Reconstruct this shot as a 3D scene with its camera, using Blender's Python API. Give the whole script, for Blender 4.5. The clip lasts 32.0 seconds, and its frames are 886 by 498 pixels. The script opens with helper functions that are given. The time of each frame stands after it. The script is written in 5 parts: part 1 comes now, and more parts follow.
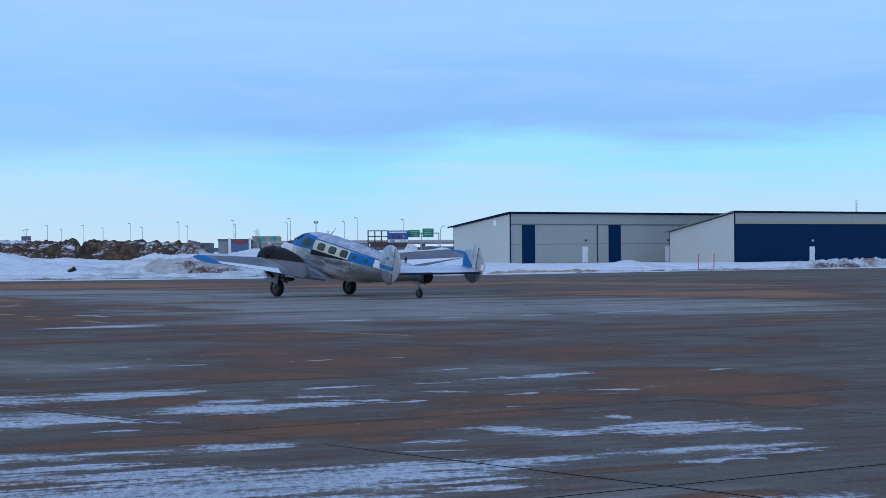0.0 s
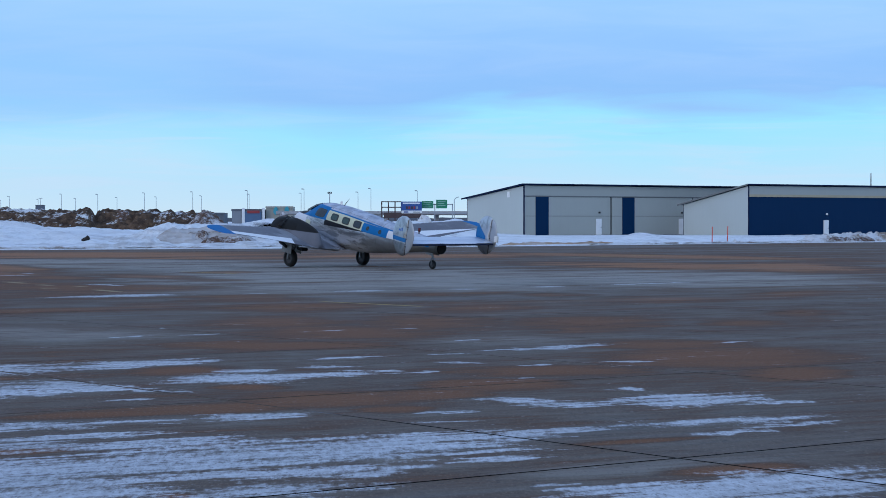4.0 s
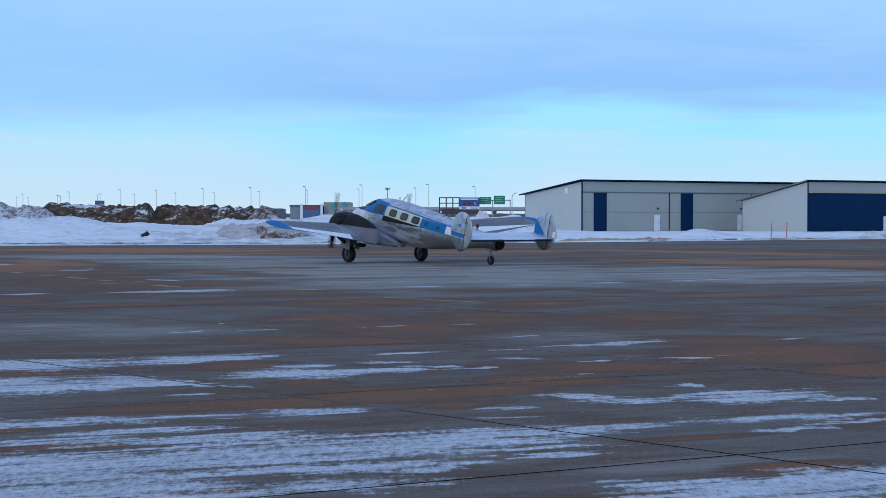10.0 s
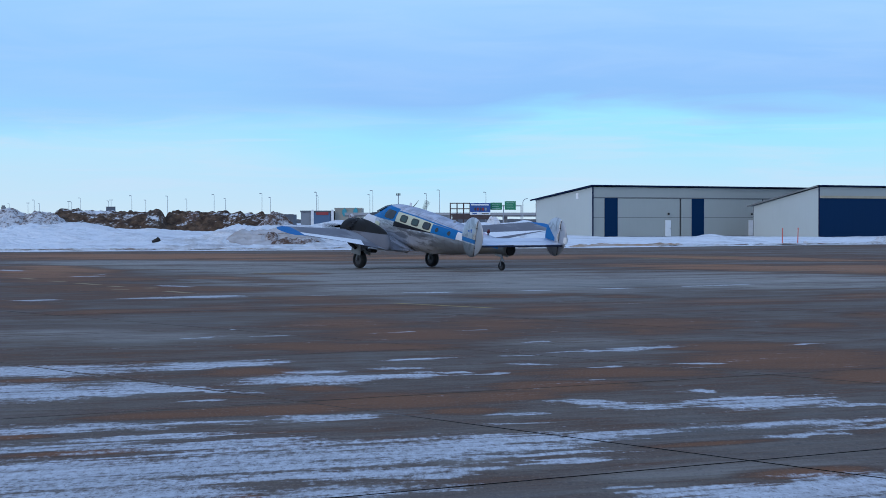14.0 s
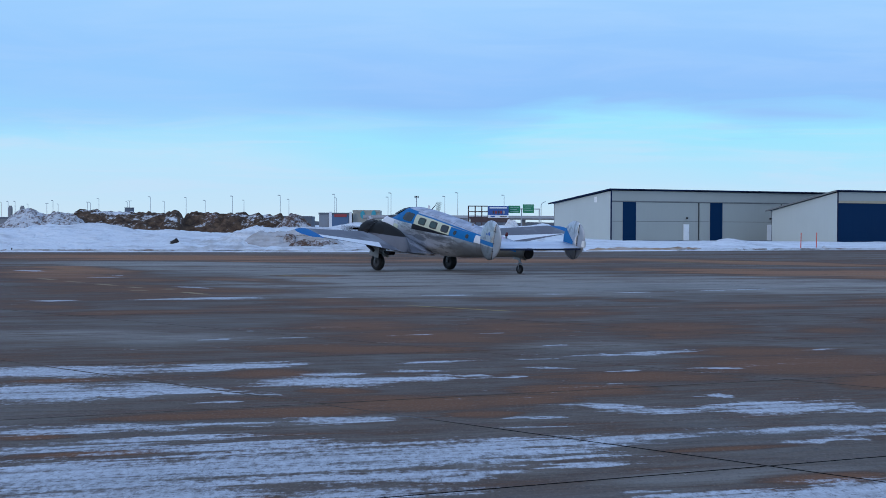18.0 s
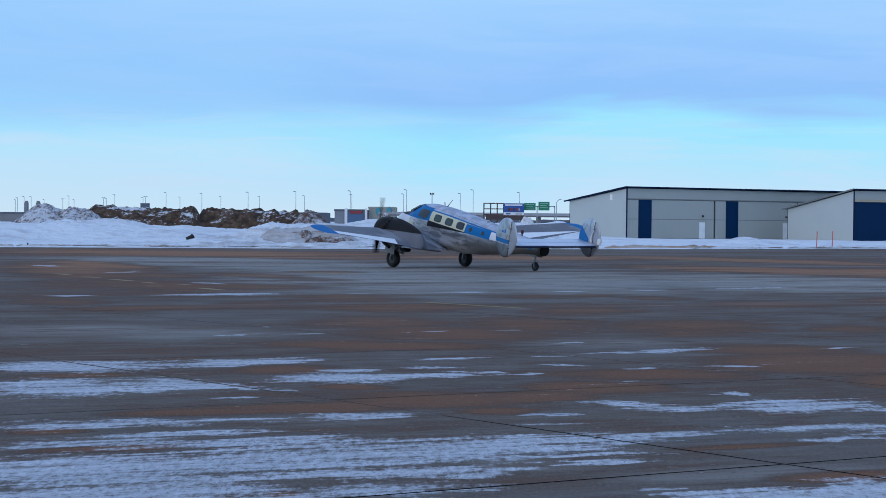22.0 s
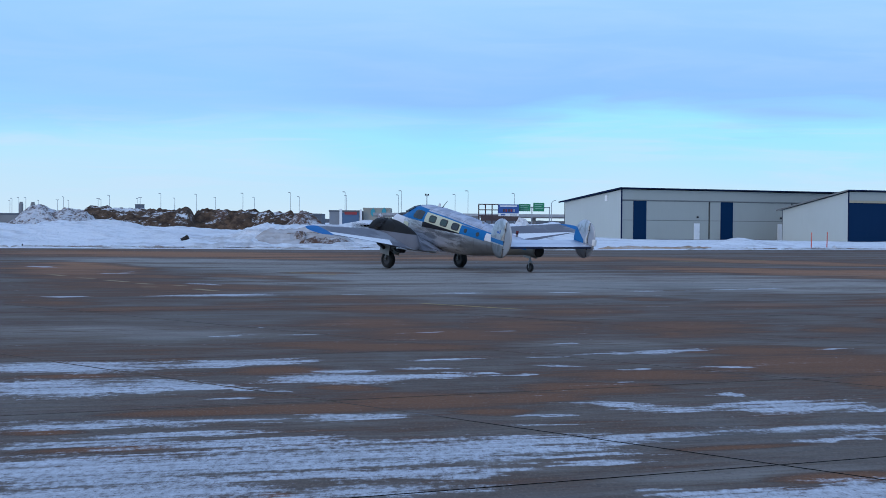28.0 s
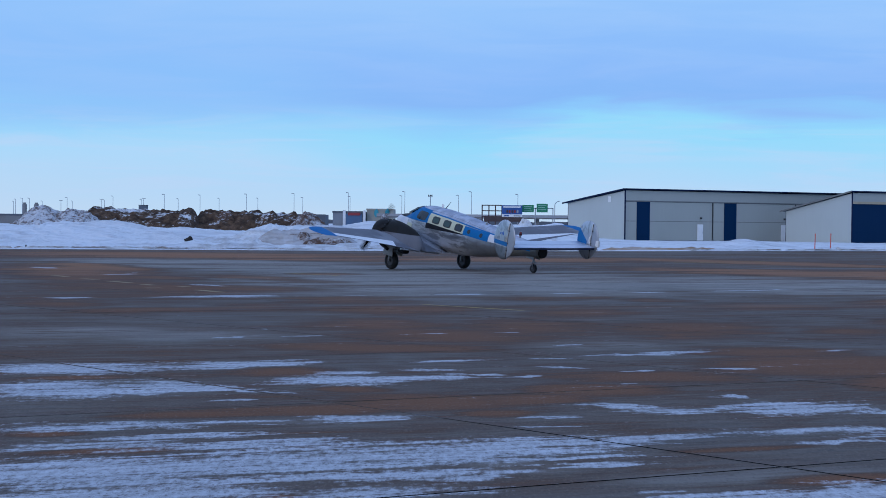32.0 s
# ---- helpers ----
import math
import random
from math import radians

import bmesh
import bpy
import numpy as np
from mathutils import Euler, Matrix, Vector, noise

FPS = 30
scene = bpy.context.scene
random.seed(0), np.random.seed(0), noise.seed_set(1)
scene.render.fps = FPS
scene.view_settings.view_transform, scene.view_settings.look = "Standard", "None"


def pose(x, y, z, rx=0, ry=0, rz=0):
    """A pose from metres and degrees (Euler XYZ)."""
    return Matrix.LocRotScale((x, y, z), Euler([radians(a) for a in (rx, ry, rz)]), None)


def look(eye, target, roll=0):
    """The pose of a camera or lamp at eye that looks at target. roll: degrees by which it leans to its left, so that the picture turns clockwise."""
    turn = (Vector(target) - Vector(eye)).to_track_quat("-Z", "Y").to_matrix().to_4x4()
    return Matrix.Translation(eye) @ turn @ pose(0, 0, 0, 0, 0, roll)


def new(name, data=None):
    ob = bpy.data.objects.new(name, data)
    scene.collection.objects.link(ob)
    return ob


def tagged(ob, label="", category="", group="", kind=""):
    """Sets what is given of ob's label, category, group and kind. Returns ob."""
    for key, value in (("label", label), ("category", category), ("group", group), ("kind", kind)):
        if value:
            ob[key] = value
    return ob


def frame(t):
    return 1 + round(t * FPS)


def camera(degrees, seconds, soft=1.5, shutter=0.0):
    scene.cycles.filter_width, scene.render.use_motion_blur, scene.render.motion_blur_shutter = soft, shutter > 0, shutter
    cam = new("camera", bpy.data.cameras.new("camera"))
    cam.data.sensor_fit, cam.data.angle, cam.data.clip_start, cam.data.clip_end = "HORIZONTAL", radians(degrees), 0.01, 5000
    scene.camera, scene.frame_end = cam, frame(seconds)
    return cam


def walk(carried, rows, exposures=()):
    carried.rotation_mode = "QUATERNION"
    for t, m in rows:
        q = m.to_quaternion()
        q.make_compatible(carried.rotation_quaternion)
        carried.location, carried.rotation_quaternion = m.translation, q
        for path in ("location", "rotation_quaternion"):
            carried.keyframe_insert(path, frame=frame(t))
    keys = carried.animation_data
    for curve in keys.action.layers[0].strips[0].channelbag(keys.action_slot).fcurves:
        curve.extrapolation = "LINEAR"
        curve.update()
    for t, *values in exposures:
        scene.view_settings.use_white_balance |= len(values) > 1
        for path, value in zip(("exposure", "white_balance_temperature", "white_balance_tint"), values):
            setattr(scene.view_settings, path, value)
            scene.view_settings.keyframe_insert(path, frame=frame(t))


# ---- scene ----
# camera: hand-held on the apron, a long lens that pans a little to and fro
cam = camera(23.316, 32.0, soft=0.85, shutter=0.2)


def carried(x, y, z, yaw, pitch, roll):
    return pose(x, y, z, 90 + pitch, 0, yaw) @ pose(0, 0, 0, 0, 0, roll)


walk(cam, [(t, carried(*row)) for t, *row in (
    (0.0, 0.030, -0.011, 2.024, -2.115, -0.046, -0.355),
    (0.5, 0.033, -0.012, 2.027, -2.062, -0.162, -0.435),
    (1.0, 0.033, -0.010, 2.028, -2.064, -0.183, -0.425),
    (1.5, 0.031, -0.010, 2.024, -2.014, -0.260, -0.333),
    (2.0, 0.030, -0.009, 2.027, -1.932, -0.475, -0.289),
    (2.5, 0.029, -0.008, 2.022, -1.941, -0.636, -0.253),
    (3.0, 0.031, -0.009, 2.024, -1.924, -0.730, -0.211),
    (3.5, 0.031, -0.011, 2.020, -1.852, -0.817, -0.054),
    (5.5, 0.018, -0.010, 2.023, -1.353, -0.783, -0.092),
    (6.0, 0.022, -0.008, 2.022, -1.115, -0.878, -0.054),
    (6.5, 0.015, -0.007, 2.023, -0.967, -0.969, 0.059),
    (7.0, 0.017, -0.005, 2.023, -0.866, -1.026, 0.043),
    (7.5, 0.018, -0.006, 2.019, -0.781, -1.046, 0.005),
    (8.0, 0.015, -0.005, 2.019, -0.681, -1.020, -0.053),
    (8.5, 0.014, -0.003, 2.019, -0.519, -0.948, -0.103),
    (9.0, 0.014, -0.005, 2.020, -0.341, -0.880, -0.106),
    (9.5, 0.010, -0.003, 2.018, -0.246, -0.864, -0.045),
    (10.0, 0.007, -0.002, 2.017, -0.216, -0.920, 0.047),
    (10.5, 0.008, 0.000, 2.017, -0.215, -0.956, 0.011),
    (11.0, 0.009, -0.003, 2.021, -0.240, -0.977, 0.000),
    (11.5, 0.012, -0.003, 2.016, -0.247, -0.962, -0.099),
    (12.0, 0.008, -0.000, 2.019, -0.227, -0.977, -0.055),
    (12.5, 0.004, -0.000, 2.020, -0.121, -1.002, 0.025),
    (13.0, 0.000, 0.000, 2.020, 0.000, -0.977, 0.000),
    (13.5, -0.001, -0.002, 2.020, 0.044, -0.879, -0.035),
    (14.0, 0.003, -0.003, 2.021, 0.073, -0.771, -0.016),
    (14.5, 0.002, -0.004, 2.023, 0.158, -0.747, 0.016),
    (16.5, -0.005, 0.003, 2.021, 0.306, -0.858, 0.284),
    (17.0, -0.004, 0.004, 2.020, 0.408, -0.800, 0.219),
    (17.5, -0.004, 0.003, 2.019, 0.492, -0.738, 0.241),
    (18.0, -0.003, 0.005, 2.023, 0.551, -0.699, 0.316),
    (18.5, -0.009, 0.005, 2.019, 0.538, -0.663, 0.360),
    (19.0, -0.007, 0.008, 2.017, 0.527, -0.635, 0.419),
    (19.5, -0.007, 0.007, 2.016, 0.551, -0.611, 0.465),
    (20.0, -0.012, 0.006, 2.017, 0.600, -0.605, 0.447),
    (20.5, -0.011, 0.006, 2.019, 0.767, -0.627, 0.446),
    (21.0, -0.015, 0.010, 2.021, 0.934, -0.693, 0.520),
    (21.5, -0.015, 0.008, 2.019, 1.000, -0.774, 0.632),
    (22.0, -0.018, 0.007, 2.018, 0.957, -0.781, 0.571),
    (22.5, -0.015, 0.006, 2.018, 0.862, -0.753, 0.574),
    (23.0, -0.016, 0.006, 2.019, 0.798, -0.696, 0.444),
    (23.5, -0.016, 0.006, 2.019, 0.915, -0.663, 0.265),
    (24.0, -0.021, 0.009, 2.019, 1.137, -0.717, 0.231),
    (24.5, -0.014, 0.004, 2.017, 1.049, -0.766, 0.399),
    (25.0, -0.014, 0.001, 2.014, 0.731, -0.732, 0.561),
    (25.5, -0.014, 0.002, 2.017, 0.711, -0.750, 0.714),
    (27.5, -0.017, 0.007, 2.014, 0.746, -0.776, 0.688),
    (28.0, -0.019, 0.006, 2.016, 0.819, -0.753, 0.574),
    (28.5, -0.018, 0.006, 2.016, 0.939, -0.751, 0.537),
    (29.0, -0.022, 0.007, 2.013, 1.036, -0.788, 0.503),
    (29.5, -0.021, 0.005, 2.017, 1.091, -0.823, 0.593),
    (30.0, -0.022, 0.007, 2.018, 1.094, -0.782, 0.550),
    (30.5, -0.022, 0.004, 2.017, 1.059, -0.717, 0.446),
    (31.0, -0.025, 0.003, 2.017, 0.991, -0.648, 0.444),
    (31.5, -0.018, 0.001, 2.017, 0.956, -0.646, 0.499),
    (32.0, -0.020, 0.000, 2.025, 0.910, -0.731, 0.599),
    )], exposures=((0.0, 0.0, 6150, 10), (2.0, 0.06, 6230, 10), (3.0, 0.05, 6260, 10), (7.0, 0.06, 6330, 10), (14.0, 0.06, 6330, 10), (21.0, 0.03, 6300, 10),
                  (28.0, 0.09, 6320, 10), (29.0, 0.06, 6280, 10), (30.0, -0.09, 6020, 13), (31.0, -0.10, 5990, 14), (32.0, -0.12, 5950, 15)))

# ---- world, sun ----
GRID = 35.5          # degrees by which slabs, apron edge and hangars are turned


class Nodes:
    """Short hand for node trees: every call makes a node and gives its output."""

    def __init__(self, tree):
        self.tree = tree

    def node(self, kind, **props):
        n = self.tree.nodes.new(kind)
        for key, value in props.items():
            setattr(n, key, value)
        return n

    def put(self, socket, value):
        if isinstance(value, bpy.types.NodeSocket):
            self.tree.links.new(value, socket)
        elif isinstance(value, tuple) and len(value) == 3 and len(socket.default_value) == 4:
            socket.default_value = (*value, 1)
        else:
            socket.default_value = value

    def math(self, op, a, b=0.0, clamp=False):
        n = self.node("ShaderNodeMath", operation=op, use_clamp=clamp)
        self.put(n.inputs[0], a), self.put(n.inputs[1], b)
        return n.outputs[0]

    def add(self, a, b): return self.math("ADD", a, b)
    def sub(self, a, b): return self.math("SUBTRACT", a, b)
    def mul(self, a, b): return self.math("MULTIPLY", a, b)

    def step(self, x, lo, hi):
        n = self.node("ShaderNodeMapRange", interpolation_type="SMOOTHSTEP")
        self.put(n.inputs[0], x), self.put(n.inputs[1], lo), self.put(n.inputs[2], hi)
        return n.outputs[0]

    def band(self, x, lo, hi, soft=0.006):
        return self.mul(self.step(self.sub(x, lo), -soft, soft), self.step(self.sub(x, hi), soft, -soft))

    def vec(self, op, a, b=(0, 0, 0)):
        n = self.node("ShaderNodeVectorMath", operation=op)
        self.put(n.inputs[0], a), self.put(n.inputs[1], b)
        return n.outputs["Value"] if op in ("LENGTH", "DISTANCE", "DOT_PRODUCT") else n.outputs[0]

    def split(self, v):
        n = self.node("ShaderNodeSeparateXYZ")
        self.put(n.inputs[0], v)
        return n.outputs

    def join(self, x, y, z):
        n = self.node("ShaderNodeCombineXYZ")
        for s, v in zip(n.inputs, (x, y, z)):
            self.put(s, v)
        return n.outputs[0]

    def noise(self, v, scale, detail=4.0, rough=0.55, warp=0.0):
        n = self.node("ShaderNodeTexNoise")
        self.put(n.inputs["Vector"], v)
        n.inputs["Scale"].default_value, n.inputs["Detail"].default_value = scale, detail
        n.inputs["Roughness"].default_value, n.inputs["Distortion"].default_value = rough, warp
        return n.outputs[0]

    def mix(self, f, a, b):
        n = self.node("ShaderNodeMix", data_type="RGBA")
        self.put(n.inputs[0], f), self.put(n.inputs[6], a), self.put(n.inputs[7], b)
        return n.outputs[2]

    def ramp(self, x, stops):
        n = self.node("ShaderNodeValToRGB")
        self.put(n.inputs[0], x)
        e = n.color_ramp.elements
        while len(e) < len(stops):
            e.new(0.5)
        for el, (at, colour) in zip(e, stops):
            el.position, el.color = at, (*colour, 1)
        return n.outputs[0]

    def bump(self, height, strength, distance):
        n = self.node("ShaderNodeBump")
        n.inputs["Strength"].default_value, n.inputs["Distance"].default_value = strength, distance
        self.put(n.inputs["Height"], height)
        return n.outputs[0]


def lin(r, g, b):
    return tuple((c / 255 / 12.92 if c / 255 < 0.04045 else ((c / 255 + 0.055) / 1.055) ** 2.4) for c in (r, g, b))


def sky():
    world = bpy.data.worlds.new("winter_sky")
    world.use_nodes = True
    n = Nodes(world.node_tree)
    n.tree.nodes.clear()
    way = n.node("ShaderNodeTexCoord").outputs["Generated"]
    x, y, z = n.split(way)
    clear = n.node("ShaderNodeTexSky", sky_type="NISHITA", sun_disc=False, sun_elevation=radians(14), sun_rotation=radians(215))
    clear = n.vec("MULTIPLY", clear.outputs[0], (0.05, 0.05, 0.05))
    # a deck of cloud with a soft, wavy lower edge and a clearer strip above the horizon
    wide = n.noise(n.join(n.mul(x, 5.0), n.mul(y, 5.0), n.mul(z, 26.0)), 1.0, 3, 0.5, 0.4)
    fine = n.noise(n.join(n.mul(x, 12.0), n.mul(y, 12.0), n.mul(z, 90.0)), 1.0, 5, 0.55, 0.6)
    lift = n.add(n.mul(n.sub(wide, 0.5), 0.024), n.mul(n.sub(fine, 0.5), n.add(0.012, n.mul(n.step(x, 0.0, 0.05), 0.014))))
    dip = n.math("POWER", 2.718, n.mul(n.math("POWER", n.math("ABSOLUTE", n.add(x, 0.015)), 2.0), -380.0))
    rise = n.mul(n.band(x, 0.035, 0.11, 0.03), -0.004)
    e = n.add(n.math("MAXIMUM", z, 0.0), n.add(lift, n.add(n.mul(dip, 0.006), rise)))
    colour = n.ramp(n.mul(e, 5.0), (
        (0.0, lin(206, 230, 246)), (0.09, lin(189, 229, 252)), (0.165, lin(172, 231, 255)), (0.215, lin(158, 231, 255)),
        (0.252, lin(150, 213, 255)), (0.285, lin(143, 195, 251)), (0.36, lin(147, 197, 253)), (0.52, lin(161, 209, 255)),
        (0.75, lin(162, 202, 252)), (1.0, lin(162, 196, 246))))
    soft = n.ramp(n.mul(e, 5.0), (
        (0.0, lin(206, 230, 246)), (0.09, lin(192, 229, 251)), (0.16, lin(182, 230, 254)), (0.20, lin(168, 226, 255)),
        (0.255, lin(154, 210, 254)), (0.30, lin(150, 204, 254)), (0.40, lin(152, 203, 254)), (0.52, lin(161, 209, 255)),
        (0.75, lin(162, 202, 252)), (1.0, lin(162, 196, 246))))
    colour = n.mix(n.step(x, -0.12, -0.03), soft, colour)
    streak = n.step(fine, 0.35, 0.75)
    colour = n.mix(n.mul(streak, 0.08), colour, lin(222, 232, 252))
    # thin torn veils below the deck
    veil = n.noise(n.join(n.mul(x, 9.0), n.mul(y, 9.0), n.mul(z, 120.0)), 1.0, 6, 0.6, 0.8)
    colour = n.mix(n.mul(n.mul(n.step(veil, 0.45, 0.70), 0.42), n.band(z, 0.012, 0.046, 0.012)), colour, lin(208, 226, 249))
    out = n.mix(0.93, clear, colour)
    back = n.node("ShaderNodeBackground")
    n.put(back.inputs[0], out)
    back.inputs[1].default_value = 1.0
    n.tree.links.new(back.outputs[0], n.node("ShaderNodeOutputWorld").inputs[0])
    scene.world = world


sky()
sun = new("sun", bpy.data.lights.new("sun", "SUN"))
sun.data.energy, sun.data.angle, sun.data.color = 0.6, radians(14), (1.0, 0.93, 0.84)
sun.matrix_basis = look((0, 0, 60), (34, 48, 44))


# ---- materials ----
def material(name, colour, rough=0.6, metal=0.0, paint=None, bump=None, spec=0.5, coat=0.0):
    """paint: a function of (nodes, object coordinates) that gives a colour, or a colour and a roughness."""
    m = bpy.data.materials.new(name)
    m.use_nodes = True
    n = Nodes(m.node_tree)
    b = n.tree.nodes["Principled BSDF"]
    b.inputs["Base Color"].default_value = (*colour, 1)
    b.inputs["Roughness"].default_value, b.inputs["Metallic"].default_value = rough, metal
    b.inputs["Specular IOR Level"].default_value, b.inputs["Coat Weight"].default_value = spec, coat
    local = n.node("ShaderNodeTexCoord").outputs["Object"]
    if paint:
        made = paint(n, local)
        for key, value in made.items():
            n.put(b.inputs[key], value)
    if bump:
        n.put(b.inputs["Normal"], n.bump(n.noise(local, bump[0], 4), bump[1], bump[2]))
    return m


def worn(colour, scale=3.0, amount=0.25, rough=0.6, metal=0.0, bump=None, dirt=(0.12, 0.09, 0.07), spec=0.5):
    """A plain colour with grain at two scales and faint dirt."""
    def paint(n, v):
        big, small = n.noise(v, scale, 3), n.noise(v, scale * 9, 4)
        f = n.mul(n.step(n.add(n.mul(big, 0.65), n.mul(small, 0.35)), 0.42, 0.72), amount)
        return {"Base Color": n.mix(f, colour, dirt), "Roughness": n.add(rough - 0.06, n.mul(small, 0.14))}
    return material("worn_surface", colour, rough, metal, paint, bump, spec)


# ---- ground ----
# patches as centre x, y, half length, half width and turn in degrees
SNOW_BESIDE_CAMERA = (
    (-2.9, 16.9, 2.20, 1.66, 54), (-1.6, 17.9, 2.77, 1.38, 45), (-0.3, 18.7, 2.88, 1.11, 49),
    (0.5, 19.5, 1.30, 0.51, 42), (-2.6, 15.6, 2.08, 1.02, 28), (-0.8, 17, 1.59, 0.40, 26),
    (-0.9, 15.8, 1.47, 0.60, 27), (0.1, 17.1, 0.81, 0.31, 37), (0.6, 18.4, 1.06, 0.21, 34),
    (2.8, 15.6, 2.45, 0.83, 32), (2, 16, 1.20, 0.43, 26), (3.1, 16.5, 1.39, 0.55, 45),
    (1.7, 15.4, 0.68, 0.22, 25), (-2.3, 19.2, 1.79, 0.52, 30), (-3.5, 19, 1.38, 0.59, 33),
    (1.3, 16.2, 0.40, 0.15, 27), (1.1, 18, 0.81, 0.24, 28), (-2.1, 16.3, 1.18, 0.39, 26),
    (-3.2, 17.3, 1.78, 0.82, 30),
)
SNOW_ACROSS_JOINTS = (
    (-3.6, 20.8, 1.61, 0.59, 23), (-2.5, 21.3, 0.88, 0.40, 25), (-1.2, 22, 1.01, 0.48, 27),
    (-3, 19.8, 1.55, 0.34, 30), (2, 20.5, 1.36, 0.32, 29), (3.4, 21.2, 1.71, 0.44, 30),
    (1.3, 19.9, 0.76, 0.39, 40), (3.4, 20.2, 0.76, 0.18, 28), (4.1, 20.9, 0.97, 0.21, 28),
    (1.6, 23.9, 0.56, 0.43, -23), (2.1, 23.3, 0.85, 0.54, 24), (3.4, 23.8, 1.25, 0.67, 73),
    (4, 24, 0.90, 0.49, 62), (4.3, 23.4, 0.61, 0.28, 31), (2.9, 23.8, 0.61, 0.29, 32),
    (3, 25.4, 0.57, 0.17, -66), (1.1, 23.9, 0.38, 0.21, 18), (0.7, 22.4, 0.45, 0.14, 23),
    (0.8, 21.3, 0.64, 0.12, 11),
)
SNOW_MIDDLE = (
    (-5.4, 28.7, 1.86, 1.49, 21), (-3.4, 29.8, 2.19, 0.81, 47), (-4.9, 25.2, 1.96, 1.34, 87),
    (-3.7, 25.9, 1.60, 0.91, -54), (-2.5, 25.3, 0.64, 0.24, -50), (-2.7, 24, 0.47, 0.28, 15),
    (-1.8, 27.3, 1.32, 1.12, 52), (-0.8, 27.8, 1.04, 0.61, 20), (-0.7, 29.3, 0.63, 0.35, -1),
    (-0.5, 31.1, 0.72, 0.33, 37), (-0.3, 28.6, 0.42, 0.27, 0), (-1.7, 28.6, 0.56, 0.40, -3),
    (-2.4, 30.6, 0.61, 0.38, 51), (-3.8, 24.8, 0.61, 0.48, -87),
)
SNOW_BEYOND = (
    (2.9, 33.7, 1.10, 0.46, 58), (3.3, 34.1, 0.96, 0.38, 37), (2.2, 33, 1.13, 0.19, 41),
    (1.1, 32, 0.47, 0.14, 32), (1.2, 30, 0.46, 0.27, 1), (3.7, 30.2, 0.54, 0.25, 2),
    (2.3, 29.5, 0.29, 0.20, 44), (0.5, 28.2, 0.59, 0.11, 38), (2, 27.2, 0.40, 0.16, 31),
    (-4.4, 36.8, 0.93, 0.14, 48), (-3, 37.5, 0.48, 0.13, 37), (-1, 38.6, 0.61, 0.11, 48),
    (0.4, 39.4, 0.49, 0.11, 49), (1.4, 35.6, 0.40, 0.21, 68), (5.8, 34.9, 0.52, 0.20, 38),
    (-4.1, 39.6, 0.26, 0.22, -71), (0.1, 28.4, 0.29, 0.18, 48),
)
SNOW_FAR = (
    (-6.5, 56.5, 2.03, 1.14, 39), (-6.7, 56.1, 2.94, 0.71, 34), (-10.3, 54.1, 0.92, 0.55, 37),
    (-17.5, 86.4, 2.11, 0.55, -67), (-8.2, 65.7, 1.47, 0.35, -63), (-12.9, 76.9, 0.88, 0.58, -8),
    (-0.4, 60.1, 1.31, 0.58, 35), (2.5, 61.5, 0.69, 0.47, 2), (5.1, 63.5, 0.98, 0.40, 36),
    (8.3, 66.3, 2.98, 0.33, 46), (-3.4, 57.8, 0.80, 0.26, 30), (-12.8, 79.3, 0.79, 0.20, -80),
)
SAND_NEAR = (
    (0.6, 24.5, 0.94, 0.61, 59), (-0.5, 24, 1.18, 0.97, 64), (-1.7, 22.9, 1.54, 0.60, 26),
    (-2.8, 22.2, 1.11, 0.43, 25), (-2.5, 28.6, 0.97, 0.65, 67), (-5, 27.1, 0.65, 0.34, 15),
    (2.9, 17.2, 0.66, 0.35, 28), (-1.4, 15.6, 0.24, 0.16, -65), (-4, 20, 0.37, 0.29, 38),
    (-3.2, 18.6, 0.82, 0.25, 30), (2.4, 19.4, 0.77, 0.19, 28), (1.5, 26.1, 0.93, 0.86, 66),
    (5.1, 31.2, 2.41, 1.74, 70), (2.4, 28.4, 1.30, 1.08, 11), (5.5, 27.8, 1.43, 0.66, 76),
    (0.2, 22.7, 0.46, 0.41, 87), (-1.5, 25.7, 0.47, 0.39, -8),
)
SAND_MIDDLE = (
    (-2, 41.8, 2.88, 1.64, -86), (-0.6, 38.4, 2.65, 1.86, -88), (1.1, 41.8, 2.88, 1.64, 88),
    (4, 41.5, 3.38, 1.62, 83), (3.6, 39.2, 1.16, 0.35, 84), (7.1, 41.5, 1.32, 0.80, 75),
    (-1.9, 49.3, 3.28, 1.64, -87), (2.4, 48.3, 2.24, 1.24, 73), (7.1, 53.4, 2.60, 1.75, 76),
    (10.9, 56.9, 3.24, 1.16, 60), (9.2, 46, 1.95, 0.82, 76), (1.3, 56.9, 1.94, 1.55, 86),
    (2.8, 57.8, 2.36, 0.89, 58), (4.7, 56.9, 1.83, 1.12, -77), (-3.2, 54.5, 3.57, 1.81, -85),
    (4.7, 34.3, 1.48, 1.28, 52), (-1.5, 34.3, 1.87, 1.23, -2),
)
